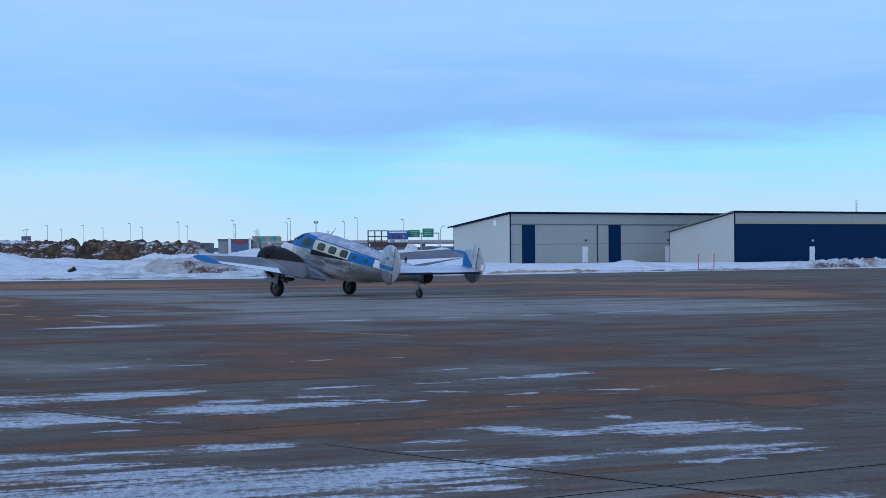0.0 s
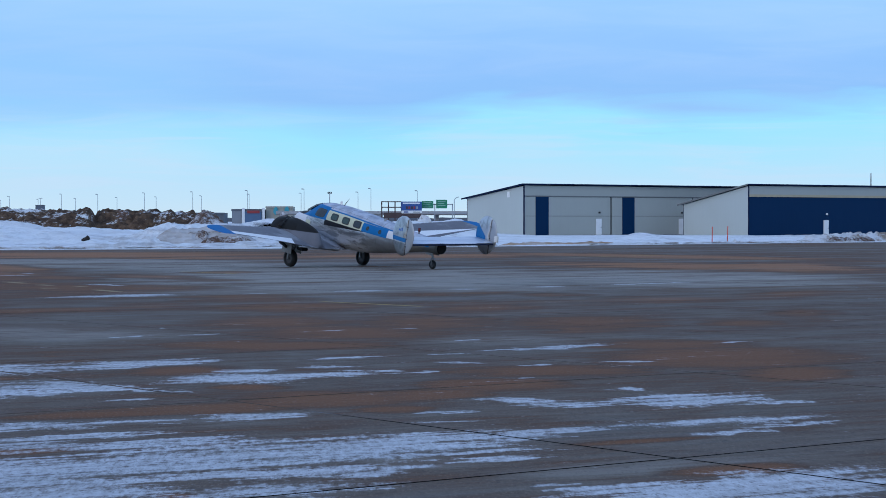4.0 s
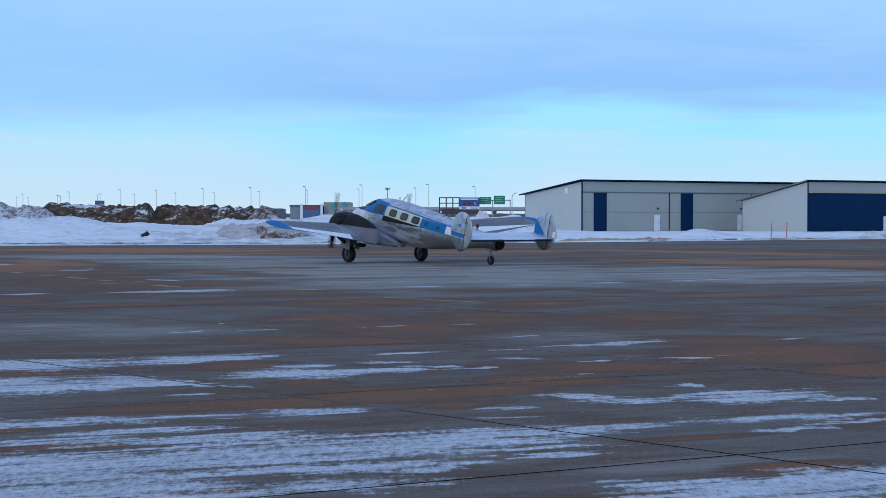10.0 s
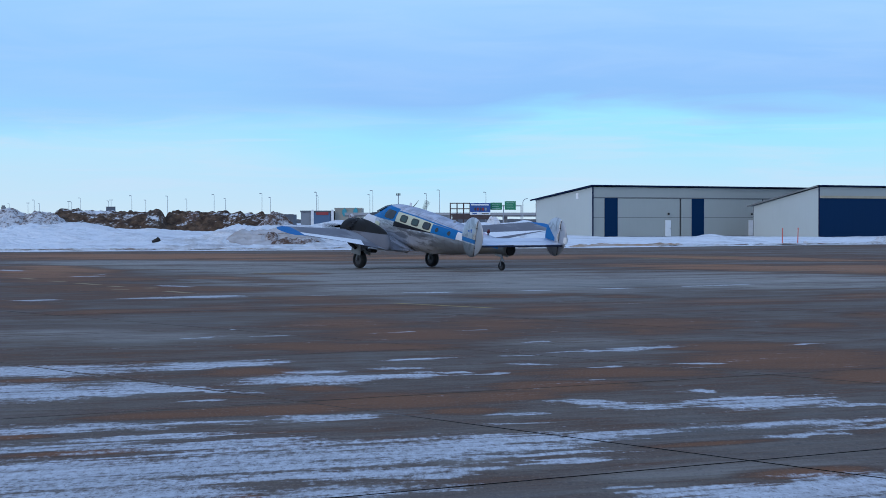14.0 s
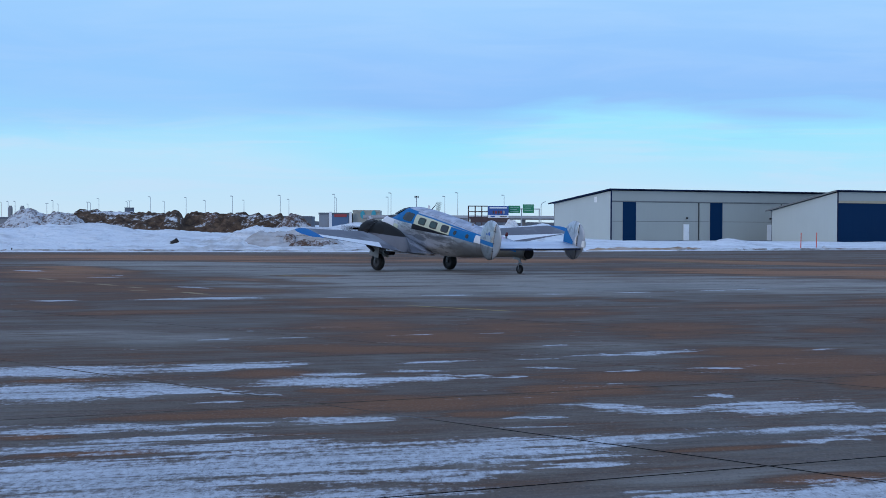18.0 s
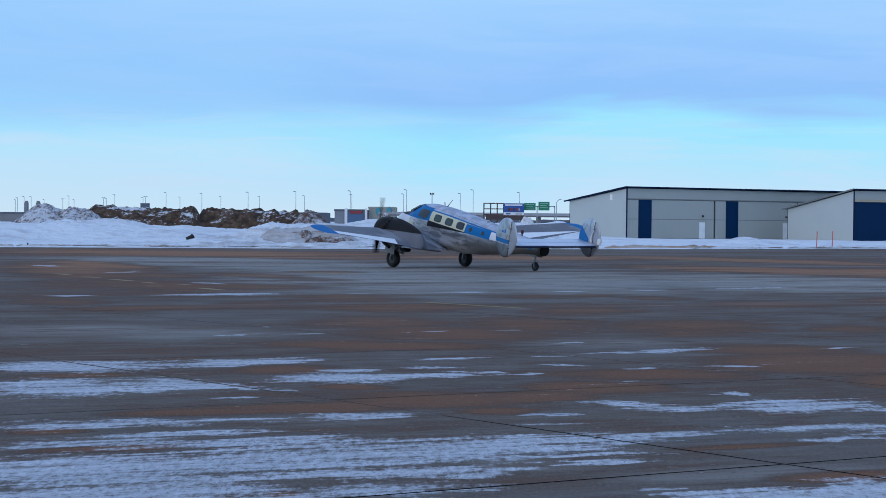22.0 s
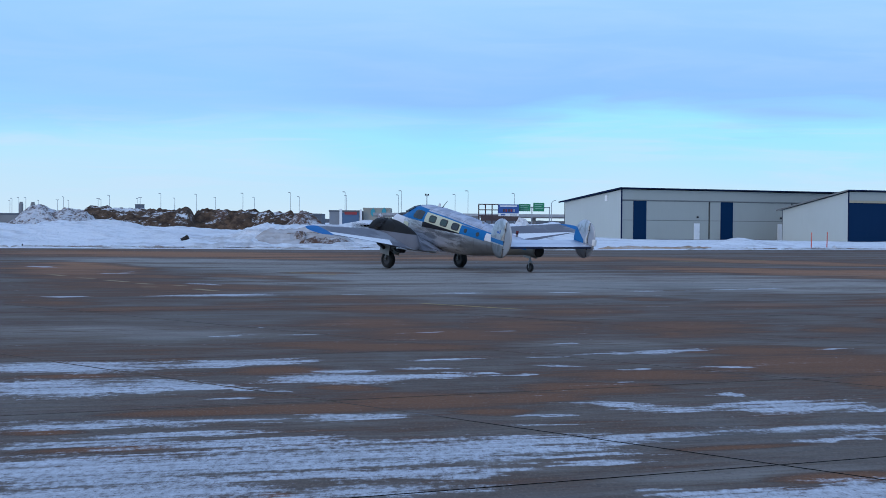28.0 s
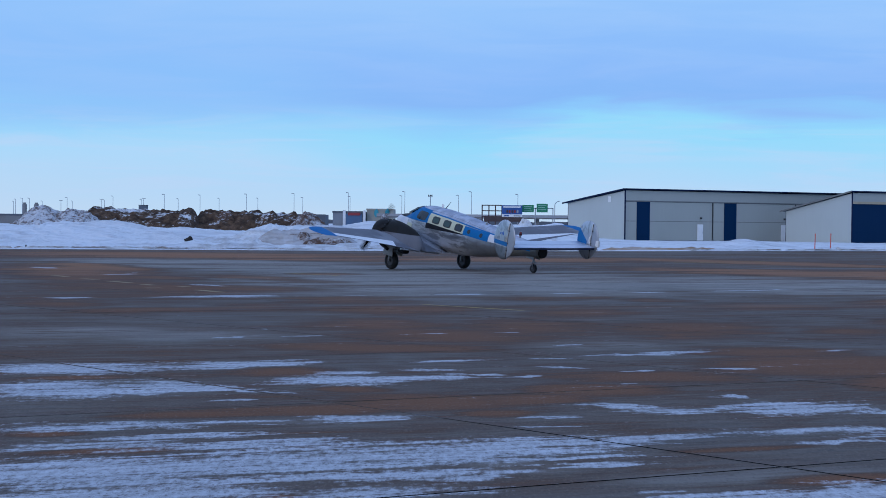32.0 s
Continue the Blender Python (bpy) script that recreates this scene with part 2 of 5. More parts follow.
SAND_FAR = (
    (-13.9, 75.4, 19.55, 2.78, -75), (-15.7, 88.4, 9.70, 1.84, -70), (-8.8, 62.5, 5.10, 2.26, -71),
    (-6.8, 62.5, 3.05, 2.72, -51), (-10.7, 73.2, 4.03, 1.24, -68), (-6.8, 73.2, 4.99, 1.57, -62),
    (-5.8, 81, 1.98, 1.46, -81), (-9.7, 50.2, 2.33, 1.19, -75), (-7.3, 47.7, 2.55, 1.26, 61),
    (-5.2, 50.2, 2.36, 1.07, 59), (-16.9, 120.3, 15.44, 10.74, -8), (2, 116.7, 8.21, 8.06, 52),
    (14.7, 114.9, 14.41, 4.30, -54), (13.5, 90.5, 11.53, 4.81, -60), (17.1, 88.4, 8.60, 3.06, 84),
    (-8.2, 110, 5.01, 3.61, -5),
)
BARE_CONCRETE = (
    (10.5, 73.2, 12.23, 6.73, -83), (-3.4, 77.7, 23.53, 5.40, -87), (2.9, 75.4, 17.24, 4.06, 90),
    (-6.3, 37.5, 2.86, 2.40, -30), (2, 35.6, 1.35, 1.27, 57), (-11.6, 97.4, 17.18, 7.25, -59),
    (0.4, 17.7, 0.54, 0.47, 5), (2.1, 17.3, 1.23, 0.46, 29),
)
ALL_SNOW = SNOW_BESIDE_CAMERA + SNOW_ACROSS_JOINTS + SNOW_MIDDLE + SNOW_BEYOND + SNOW_FAR
ALL_SAND = SAND_NEAR + SAND_MIDDLE + SAND_FAR


def patches(n, place, rows):
    """How deep a place lies in the nearest of the patches, 0 to 1."""
    best = 0.0
    for x, y, a, b, turn in rows:
        m = n.node("ShaderNodeMapping", vector_type="TEXTURE")
        n.put(m.inputs["Vector"], place)
        m.inputs["Location"].default_value, m.inputs["Scale"].default_value = (x, y, 0), (a * 1.25, b * 1.25, 1)
        m.inputs["Rotation"].default_value = (0, 0, radians(turn))
        deep = n.sub(1.0, n.vec("LENGTH", m.outputs[0]))
        best = n.math("MAXIMUM", best, deep)
    return best


def flat_place(n):
    x, y, z = n.split(n.node("ShaderNodeNewGeometry").outputs["Position"])
    return n.join(x, y, 0.0), x, y


def swept(n, place, pull=4.5):
    """Places turned to the way the apron was ploughed and pressed together along it."""
    m = n.node("ShaderNodeMapping", vector_type="TEXTURE")
    n.put(m.inputs["Vector"], place)
    m.inputs["Rotation"].default_value, m.inputs["Scale"].default_value = (0, 0, radians(GRID - 8)), (pull, 1, 1)
    return m.outputs[0]


def reaching(rows, near, far):
    """The patches that reach into the strip of the apron between two distances."""
    return tuple(r for r in rows if near - 6.5 < r[1] + 1.25 * max(r[2], r[3]) and r[1] - 1.25 * max(r[2], r[3]) < far + 6.5)


def apron_paint(n, strip):
    bare_rows, sand_rows, snow_rows = (reaching(rows, *strip) for rows in (BARE_CONCRETE, ALL_SAND, ALL_SNOW))
    place, x, y = flat_place(n)
    along = swept(n, place)
    streak, fine = n.noise(along, 1.1, 7, 0.66, 0.5), n.noise(place, 7.0, 7, 0.75)
    wide, spot = n.noise(place, 0.16, 5, 0.6), n.noise(along, 4.0, 7, 0.7, 0.3)
    grit = n.noise(place, 40.0, 4, 0.7)
    tone = n.node("ShaderNodeObjectInfo").outputs["Random"]
    mid = n.noise(place, 0.55, 6, 0.62, 0.4)
    scratch, brush = n.noise(along, 9.0, 6, 0.7, 0.4), n.noise(swept(n, place, 11.0), 5.0, 6, 0.68, 0.2)
    # lumps' relief painted as grain, drawn out along y, away from the camera
    relief_grain = n.noise(n.vec("MULTIPLY", place, (1.0, 0.28, 1.0)), 13.0, 7, 0.78)
    broad = n.noise(swept(n, place, 6.0), 0.26, 4, 0.62, 0.3)
    clean = n.step(n.add(patches(n, place, bare_rows), n.mul(n.sub(streak, 0.5), 0.7)), 0.0, 0.55)
    weave = n.add(n.mul(fine, 0.4), n.mul(relief_grain, 0.6))
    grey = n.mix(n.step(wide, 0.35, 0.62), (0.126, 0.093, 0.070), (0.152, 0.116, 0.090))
    # bare slabs pale with distance; part of their low-angle sheen is painted in
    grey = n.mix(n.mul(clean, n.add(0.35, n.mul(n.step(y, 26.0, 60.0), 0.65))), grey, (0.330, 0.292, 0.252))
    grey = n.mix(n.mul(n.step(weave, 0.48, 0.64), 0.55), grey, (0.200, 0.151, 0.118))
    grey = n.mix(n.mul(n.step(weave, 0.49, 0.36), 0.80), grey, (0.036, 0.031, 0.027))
    grey = n.mix(n.mul(n.step(n.add(n.mul(streak, 0.5), n.mul(broad, 0.5)), 0.48, 0.38), 0.45), grey, (0.048, 0.042, 0.040))
    grey = n.mix(n.mul(tone, 0.16), grey, (0.060, 0.053, 0.049))
    # rusty sand blown over the slabs, thin everywhere and thick in drifts
    drift = n.add(n.mul(n.math("MAXIMUM", patches(n, place, sand_rows), -0.30), n.add(1.5, n.add(n.mul(n.step(y, 60.0, 95.0), 1.3), n.mul(n.step(y, 46.0, 30.0), 0.9)))), n.add(n.mul(n.sub(streak, 0.5), 2.2), n.mul(n.sub(broad, 0.5), n.add(2.0, n.mul(n.step(y, 35.0, 75.0), 3.0)))))
    drift = n.add(drift, n.add(n.mul(n.sub(brush, 0.5), 1.6), n.add(n.mul(n.sub(spot, 0.5), 1.2), n.mul(n.sub(mid, 0.5), 1.6))))
    drift = n.sub(drift, n.mul(clean, 0.25))
    dirt = n.mul(n.step(drift, -0.85, 0.72), n.add(0.32, n.mul(n.add(relief_grain, scratch), 0.60)))
    rust = n.mix(n.step(n.add(n.mul(spot, 0.6), n.mul(drift, 0.25)), 0.26, 0.72), (0.070, 0.031, 0.014), (0.178, 0.060, 0.014))
    # far drifts: sheen of the low view angle put into a brighter rust
    rust = n.mix(n.mul(n.step(drift, 0.75, 1.7), n.step(y, 66.0, 90.0)), rust, (0.310, 0.125, 0.046))
    colour = n.mix(n.math("MINIMUM", dirt, 0.85), grey, rust)
    # long pale and dark ribbons dragged over the farther slabs
    ribbon, off = n.noise(swept(n, place, 8.0), 0.6, 5, 0.66, 0.3), n.step(y, 28.0, 60.0)
    colour = n.mix(n.mul(n.mul(n.step(ribbon, 0.51, 0.64), 0.28), off), colour, (0.225, 0.195, 0.172))
    colour = n.mix(n.mul(n.mul(n.step(ribbon, 0.47, 0.37), 0.26), off), colour, (0.050, 0.036, 0.030))
    # trodden snow and ice in thin torn sheets
    wander = n.node("ShaderNodeTexNoise")
    n.put(wander.inputs["Vector"], place)
    wander.inputs["Scale"].default_value = 1.3
    stray = n.vec("MULTIPLY", n.vec("SUBTRACT", wander.outputs["Color"], (0.5, 0.5, 0.5)), (1.3, 0.7, 0.0))
    deep = patches(n, n.vec("ADD", place, stray), snow_rows)
    torn = n.add(n.mul(n.sub(streak, 0.5), 1.9), n.add(n.mul(n.sub(brush, 0.5), 2.4), n.add(n.mul(n.sub(scratch, 0.5), 1.2), n.mul(n.sub(fine, 0.5), 0.9))))
    snow = n.add(n.mul(n.step(deep, 0.0, 0.85), 1.10), n.add(torn, n.mul(n.sub(relief_grain, 0.5), 1.7)))
    cover = n.mul(n.step(snow, 0.44, 1.05), n.add(0.62, n.mul(n.step(n.add(n.mul(brush, 0.8), n.mul(relief_grain, 0.7)), 0.56, 0.90), 0.38)))
    # finer painted grain, drawn out along y in the same way
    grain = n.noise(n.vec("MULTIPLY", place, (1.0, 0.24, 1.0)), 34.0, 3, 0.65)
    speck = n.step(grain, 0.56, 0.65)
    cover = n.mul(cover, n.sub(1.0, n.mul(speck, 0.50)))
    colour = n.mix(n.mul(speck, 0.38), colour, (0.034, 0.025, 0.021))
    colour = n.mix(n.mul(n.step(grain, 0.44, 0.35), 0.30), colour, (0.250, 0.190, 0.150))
    colour = n.mix(n.mul(cover, 0.88), colour, n.mix(n.step(n.add(n.mul(streak, 0.5), n.mul(relief_grain, 0.5)), 0.36, 0.64), (0.44, 0.45, 0.49), (0.68, 0.70, 0.75)))
    rough = n.sub(0.85, n.mul(n.sub(1.0, dirt), 0.22))
    height = n.mul(n.add(fine, n.mul(grit, 0.5)), 0.7)
    return {"Base Color": colour, "Roughness": rough, "Normal": n.bump(height, 0.5, 0.012)}


STRIPS = ((0.0, 22.0), (22.0, 34.0), (34.0, 62.0), (62.0, 900.0))
CONCRETE = [material("winter_concrete", (0.13, 0.12, 0.12), 0.75, paint=lambda n, v, strip=strip: apron_paint(n, strip), spec=0.20) for strip in STRIPS]


def snow_paint(n, local):
    place, x, y = flat_place(n)
    z = n.split(local)[2]
    big, mid, small = n.noise(place, 0.09, 5, 0.6), n.noise(local, 0.7, 5, 0.6, 0.3), n.noise(local, 5.0, 4)
    grime_shade = n.noise(n.join(n.add(n.mul(x, 0.35), n.mul(z, 1.6)), n.mul(y, 0.3), n.mul(z, 2.6)), 0.9, 6, 0.66, 0.7)
    grime = n.add(n.mul(big, 0.6), n.add(n.mul(mid, 0.35), n.mul(small, 0.12)))
    drag = n.noise(n.vec("MULTIPLY", place, (0.25, 0.8, 1.0)), 0.5, 5, 0.6, 0.4)
    colour = n.mix(n.mul(n.step(grime, 0.55, 0.68), 0.6), (0.84, 0.85, 0.88), (0.36, 0.31, 0.28))
    colour = n.mix(n.mul(n.step(drag, 0.50, 0.66), 0.35), colour, (0.50, 0.48, 0.50))
    # lavender-grey streaks: grime, and shading of the hollows put into the colour
    colour = n.mix(n.mul(n.step(grime_shade, 0.50, 0.70), 0.60), colour, (0.46, 0.44, 0.47))
    relief = n.add(n.add(mid, n.mul(small, 0.15)), n.mul(grime_shade, 0.9))
    return {"Base Color": colour, "Roughness": 0.7, "Normal": n.bump(relief, 0.8, 0.8)}


SNOW = material("old_snow", (0.8, 0.81, 0.83), 0.7, paint=snow_paint, spec=0.2)


def soil_paint(n, local):
    up = n.split(n.node("ShaderNodeNewGeometry").outputs["Normal"])[2]
    x, y, z = n.split(local)
    big, mid, small = n.noise(n.join(n.mul(x, 0.8), y, n.mul(z, 2.2)), 0.45, 5, 0.65, 0.5), n.noise(local, 1.6, 5, 0.65), n.noise(local, 7.0, 4)
    earth = n.mix(n.step(mid, 0.35, 0.7), (0.050, 0.030, 0.020), (0.165, 0.100, 0.062))
    white = n.add(n.mul(up, 0.30), n.add(n.mul(big, 0.75), n.add(n.mul(mid, 0.40), n.mul(small, 0.2))))
    return {"Base Color": n.mix(n.step(white, 0.955, 1.06), earth, (0.72, 0.72, 0.74)), "Roughness": 0.9,
            "Normal": n.bump(n.add(mid, small), 0.7, 0.2)}


SOIL = material("frozen_soil", (0.08, 0.05, 0.04), 0.9, paint=soil_paint, spec=0.2)


def rubble_paint(n, local, lo=0.56, hi=0.78):
    big, mid, small = n.noise(local, 0.6, 4, 0.6), n.noise(local, 2.6, 5, 0.7), n.noise(local, 9.0, 4)
    mixed = n.add(n.mul(big, 0.4), n.add(n.mul(mid, 0.7), n.mul(small, 0.15)))
    return {"Base Color": n.mix(n.step(mixed, lo, hi), (0.12, 0.07, 0.05), (0.66, 0.65, 0.67)), "Roughness": 0.9,
            "Normal": n.bump(n.add(mid, small), 0.7, 0.2)}


SNOWY_RUBBLE = material("snowy_clods", (0.5, 0.45, 0.42), 0.9, paint=lambda n, v: rubble_paint(n, v, 0.51, 0.69), spec=0.2)
RUBBLE = material("snow_rubble", (0.4, 0.35, 0.3), 0.9, paint=rubble_paint, spec=0.2)


def mesh_object(name, bm, mat=None, smooth=False):
    me = bpy.data.meshes.new(name)
    bm.to_mesh(me)
    bm.free()
    for f in me.polygons:
        f.use_smooth = smooth
    for m in (mat if isinstance(mat, (list, tuple)) else [mat] if mat else []):
        me.materials.append(m)
    return new(name, me)


def part(name, bm, mat, parent, label="", smooth=False):
    ob = mesh_object(name, bm, mat, smooth)
    ob.parent = parent
    return tagged(ob, label)


def thing(name, label, category, m=None, group="", kind=""):
    ob = new(name)
    ob.matrix_basis = m if m is not None else Matrix()
    return tagged(ob, label, category, group, kind)


def box(x0, x1, y0, y1, z0, z1, bevel=0.0, bm=None):
    """A box by its bounds, with rounded edges if bevel is given."""
    own = bmesh.new()
    bmesh.ops.create_cube(own, size=1)
    bmesh.ops.transform(own, matrix=Matrix.Translation(((x0 + x1) / 2, (y0 + y1) / 2, (z0 + z1) / 2))
                        @ Matrix.Diagonal((x1 - x0, y1 - y0, z1 - z0, 1)), verts=own.verts)
    if bevel:
        bmesh.ops.bevel(own, geom=own.edges[:], offset=bevel, segments=2, affect="EDGES")
    return joined(bm, own)


def joined(bm, own):
    if bm is None:
        return own
    me = bpy.data.meshes.new("joined")
    own.to_mesh(me)
    own.free()
    bm.from_mesh(me)
    bpy.data.meshes.remove(me)
    return bm


def rod(a, b, r0, r1=None, sides=12, bm=None):
    """A round bar from a to b."""
    a, b = Vector(a), Vector(b)
    own = bmesh.new()
    bmesh.ops.create_cone(own, cap_ends=True, segments=sides, radius1=r0, radius2=r0 if r1 is None else r1, depth=(b - a).length)
    turn = (b - a).to_track_quat("Z", "Y").to_matrix().to_4x4()
    bmesh.ops.transform(own, matrix=Matrix.Translation((a + b) / 2) @ turn, verts=own.verts)
    return joined(bm, own)


def field(xs, vs, place):
    """A sheet of quads over two rows of numbers; place gives the point."""
    bm = bmesh.new()
    rows = [[bm.verts.new(place(x, v)) for v in vs] for x in xs]
    for r0, r1 in zip(rows, rows[1:]):
        for i in range(len(vs) - 1):
            bm.faces.new((r0[i], r1[i], r1[i + 1], r0[i + 1]))
    return bm


def smooth(x, a, b):
    t = min(1.0, max(0.0, (x - a) / (b - a)))
    return t * t * (3 - 2 * t)


EDGE = ((-400, 5), (-80, 118), (-45, 130.5), (-30, 136), (-8, 144.2), (10, 156), (24, 168.2), (41, 181.5), (120, 240), (500, 520))


def edge(x):
    """Where the apron ends, seen along +y."""
    for (x0, y0), (x1, y1) in zip(EDGE, EDGE[1:]):
        if x <= x1:
            return y0 + (y1 - y0) * (x - x0) / (x1 - x0)
    return EDGE[-1][1]


MOUNDS = ((-12.5, 157, 4.6, 4.0, 0.15), (-19.5, 160, 4.5, 4.5, 0.25), (-29, 166, 8.0, 7.0, 0.35), (-40, 168, 7.0, 6.0, 0.20),
          (-7.0, 160, 3.0, 4.0, 0.55), (0.0, 172, 9.0, 7.0, 0.5), (3.5, 200, 4.0, 4.0, 1.5), (-11.5, 200, 5.0, 4.0, 0.80), (5.4, 212, 2.4, 4.0, 1.25), (8.3, 214, 1.5, 4.0, 1.20), (-4.0, 203, 5.0, 4.0, 0.8), (10.5, 215, 8.0, 9.0, 0.6),
          (24.5, 200, 1.9, 4.0, 0.70), (28, 203, 3.4, 3.0, 0.45), (31.8, 181, 0.7, 0.7, 0.30), (45, 195, 3.5, 2.5, 0.40),
          (52, 200, 4.0, 2.5, 0.45), (38, 190, 2.0, 2.0, 0.15))


def snow_height(x, y):
    v = y - edge(x)
    left = smooth(x, 9, -8)
    h = -0.06 + 0.10 * smooth(v, 0.0, 1.0) + left * (0.16 * smooth(v, 0, 6) + 0.62 * smooth(v, 9, 28))
    h -= 0.10 * smooth(v, 1.5, 8.0) * (1 - left)
    for mx, my, rx, ry, top in MOUNDS:
        d = ((x - mx) / rx) ** 2 + ((y - my) / ry) ** 2
        if d < 6:
            h += top * math.exp(-d * 0.9)
    p = Vector((x, y, 0))
    rough = noise.noise(p * 0.35) * 0.13 + noise.noise(p * 1.1) * 0.07 + noise.noise(p * 0.12) * 0.16 + abs(noise.noise(p * 0.55)) * 0.10 * left
    return h + rough * smooth(v, 0.2, 4.0) * (0.30 + 1.9 * left)


def ground():
    bm = bmesh.new()
    bmesh.ops.create_grid(bm, x_segments=40, y_segments=40, size=4500)
    bmesh.ops.translate(bm, vec=(0, 0, -0.16), verts=bm.verts)
    tagged(mesh_object("ground", bm, SNOW), "flat snow-covered airfield plain reaching the horizon", "ground", kind="structure")
    xs = [-78 + 0.6 * i for i in range(335)]
    vs = [0, 0.25, 0.5, 0.8, 1.2] + [1.7 + 0.55 * i for i in range(105)] + [62 + 3 * i for i in range(22)]
    bm = field(xs, vs, lambda x, v: (x, edge(x) + v, snow_height(x, edge(x) + v)))
    tagged(mesh_object("snow_field", bm, SNOW, True), "wind-packed dirty white snow with ploughed mounds beside the apron", "snow", kind="structure")


ground()


def dirt_pile(name, label, x0, x1, y, half, top, mat, seed, category="earth mound", slope=0.0, rough=1.0, lead=0.16, tail=0.14):
    """A ridge of clods: an uneven crest, steep front, ends that run out."""
    nx, nv = max(14, int((x1 - x0) / 0.16)), 44

    def place(i, j):
        a, b = i / nx, j / nv * 2 - 1
        x = x0 + (x1 - x0) * a
        p = Vector((x * 0.55 + seed, b * 1.3, seed))
        crest = top * (0.88 + 0.10 * noise.noise(Vector((x * 0.28, seed, 0))) + 0.06 * rough * noise.noise(Vector((x * 0.9, seed, 3))))
        run = smooth(a, 0, lead) * smooth(a, 1, 1 - tail)
        side = max(0.0, 1 - abs(b) ** 1.5)
        h = crest * run * side
        h += (abs(noise.noise(p * 2.2)) * 0.40 + noise.noise(p * 5.5) * 0.20 + noise.noise(p * 11.0) * 0.10) * rough * min(1, h * 1.2)
        return x, y + slope * (x - x0) + b * half + noise.noise(p * 1.3) * 0.5, h - 0.15 + snow_height(x, y + slope * (x - x0)) * 0.35
    bm = field(range(nx + 1), range(nv + 1), place)
    return tagged(mesh_object(name, bm, mat), label, category, "spoil heaps behind the apron")


dirt_pile("earth_mound", "long heap of frozen dark brown soil streaked with snow", -35.0, -22.6, 182, 5.5, 3.05, SOIL, 1.7, rough=0.7, lead=0.2)
dirt_pile("earth_mound", "heap of frozen brown soil with snow in its hollows", -25.6, -14.2, 184, 4.5, 2.9, SOIL, 6.1, rough=0.8, lead=0.2)
dirt_pile("rubble_mound", "snowy lump on the crest of the soil heaps", -24.2, -18.8, 183.2, 3.0, 2.85, RUBBLE, 16.1, rough=0.8, lead=0.5, tail=0.5)
dirt_pile("rubble_mound", "heap of dirty snow mixed with brown earth clods", -17.4, -11.3, 181, 3.5, 2.75, RUBBLE, 3.3, rough=1.2, lead=0.5, tail=0.5)


def dirty_snow_paint(n, local):
    x, y, z = n.split(local)
    big, mid, small = n.noise(local, 0.45, 4, 0.6), n.noise(n.join(x, y, n.mul(z, 2.5)), 1.5, 6, 0.68, 0.6), n.noise(local, 8.0, 4)
    grime = n.add(n.mul(big, 0.8), n.add(n.mul(mid, 0.6), n.mul(small, 0.12)))
    colour = n.mix(n.step(grime, 0.68, 0.92), (0.74, 0.74, 0.76), (0.34, 0.27, 0.22))
    colour = n.mix(n.mul(n.step(mid, 0.60, 0.69), 0.85), colour, (0.13, 0.085, 0.06))
    return {"Base Color": colour, "Roughness": 0.85, "Normal": n.bump(n.add(mid, n.mul(small, 0.4)), 0.8, 0.3)}



def grey_snow_paint(n, local):
    x, y, z = n.split(local)
    big, mid, small = n.noise(local, 0.30, 4, 0.6), n.noise(n.join(n.mul(x, 0.5), y, n.mul(z, 2.0)), 1.2, 6, 0.62, 0.5), n.noise(local, 7.0, 4)
    colour = n.mix(n.step(n.add(n.mul(big, 0.6), n.mul(mid, 0.4)), 0.40, 0.62), (0.54, 0.53, 0.55), (0.33, 0.29, 0.26))
    colour = n.mix(n.mul(n.step(n.add(mid, n.mul(small, 0.15)), 0.68, 0.76), 0.8), colour, (0.16, 0.10, 0.075))
    return {"Base Color": colour, "Roughness": 0.85, "Normal": n.bump(n.add(mid, n.mul(small, 0.3)), 0.6, 0.25)}


GREY_SNOW = material("grey_old_snow", (0.6, 0.58, 0.58), 0.85, paint=grey_snow_paint, spec=0.2)
DIRTY_SNOW = material("dirty_snow", (0.6, 0.58, 0.56), 0.85, paint=dirty_snow_paint, spec=0.2)
dirt_pile("snow_mound", "long ploughed mound of white snow", -21.2, -5.2, 157.0, 4.4, 1.70, SNOW, 8.4, "snow mound", rough=0.40, lead=0.42, tail=0.3)
dirt_pile("snow_mound", "dirty grey face of ploughed snow with brown stains", -16.6, -7.2, 153.2, 2.4, 1.42, GREY_SNOW, 8.9, "snow mound", rough=0.55, lead=0.22, tail=0.35)
dirt_pile("rubble_mound", "low brown broken earth at the foot of the snow mound", -12.9, -8.0, 151.2, 1.2, 0.72, RUBBLE, 5.7, rough=1.1, lead=0.25, tail=0.3)
dirt_pile("rubble_mound", "patch of brown broken earth in the dirty snow", -13.2, -11.4, 152.3, 0.9, 1.30, RUBBLE, 15.7, rough=1.1, lead=0.4, tail=0.4)
BLACK_EARTH = worn((0.020, 0.016, 0.014), 3, 0.4, 0.9, dirt=(0.07, 0.05, 0.04))
dirt_pile("earth_clod", "small black clod of earth in the snow", -21.3, -19.7, 150.4, 0.7, 0.66, BLACK_EARTH, 2.9, rough=1.1, lead=0.7, tail=0.25)
dirt_pile("snow_mound", "low ploughed mound of white snow", -35.0, -21.5, 158.5, 4.8, 0.95, SNOW, 12.9, "snow mound", rough=0.3, lead=0.4, tail=0.4)
dirt_pile("snow_mound", "ploughed white snow bank in front of the soil heaps", -41.0, -19.5, 166, 6.0, 1.72, SNOW, 5.2, "snow mound", rough=0.35, lead=0.5, tail=0.45)
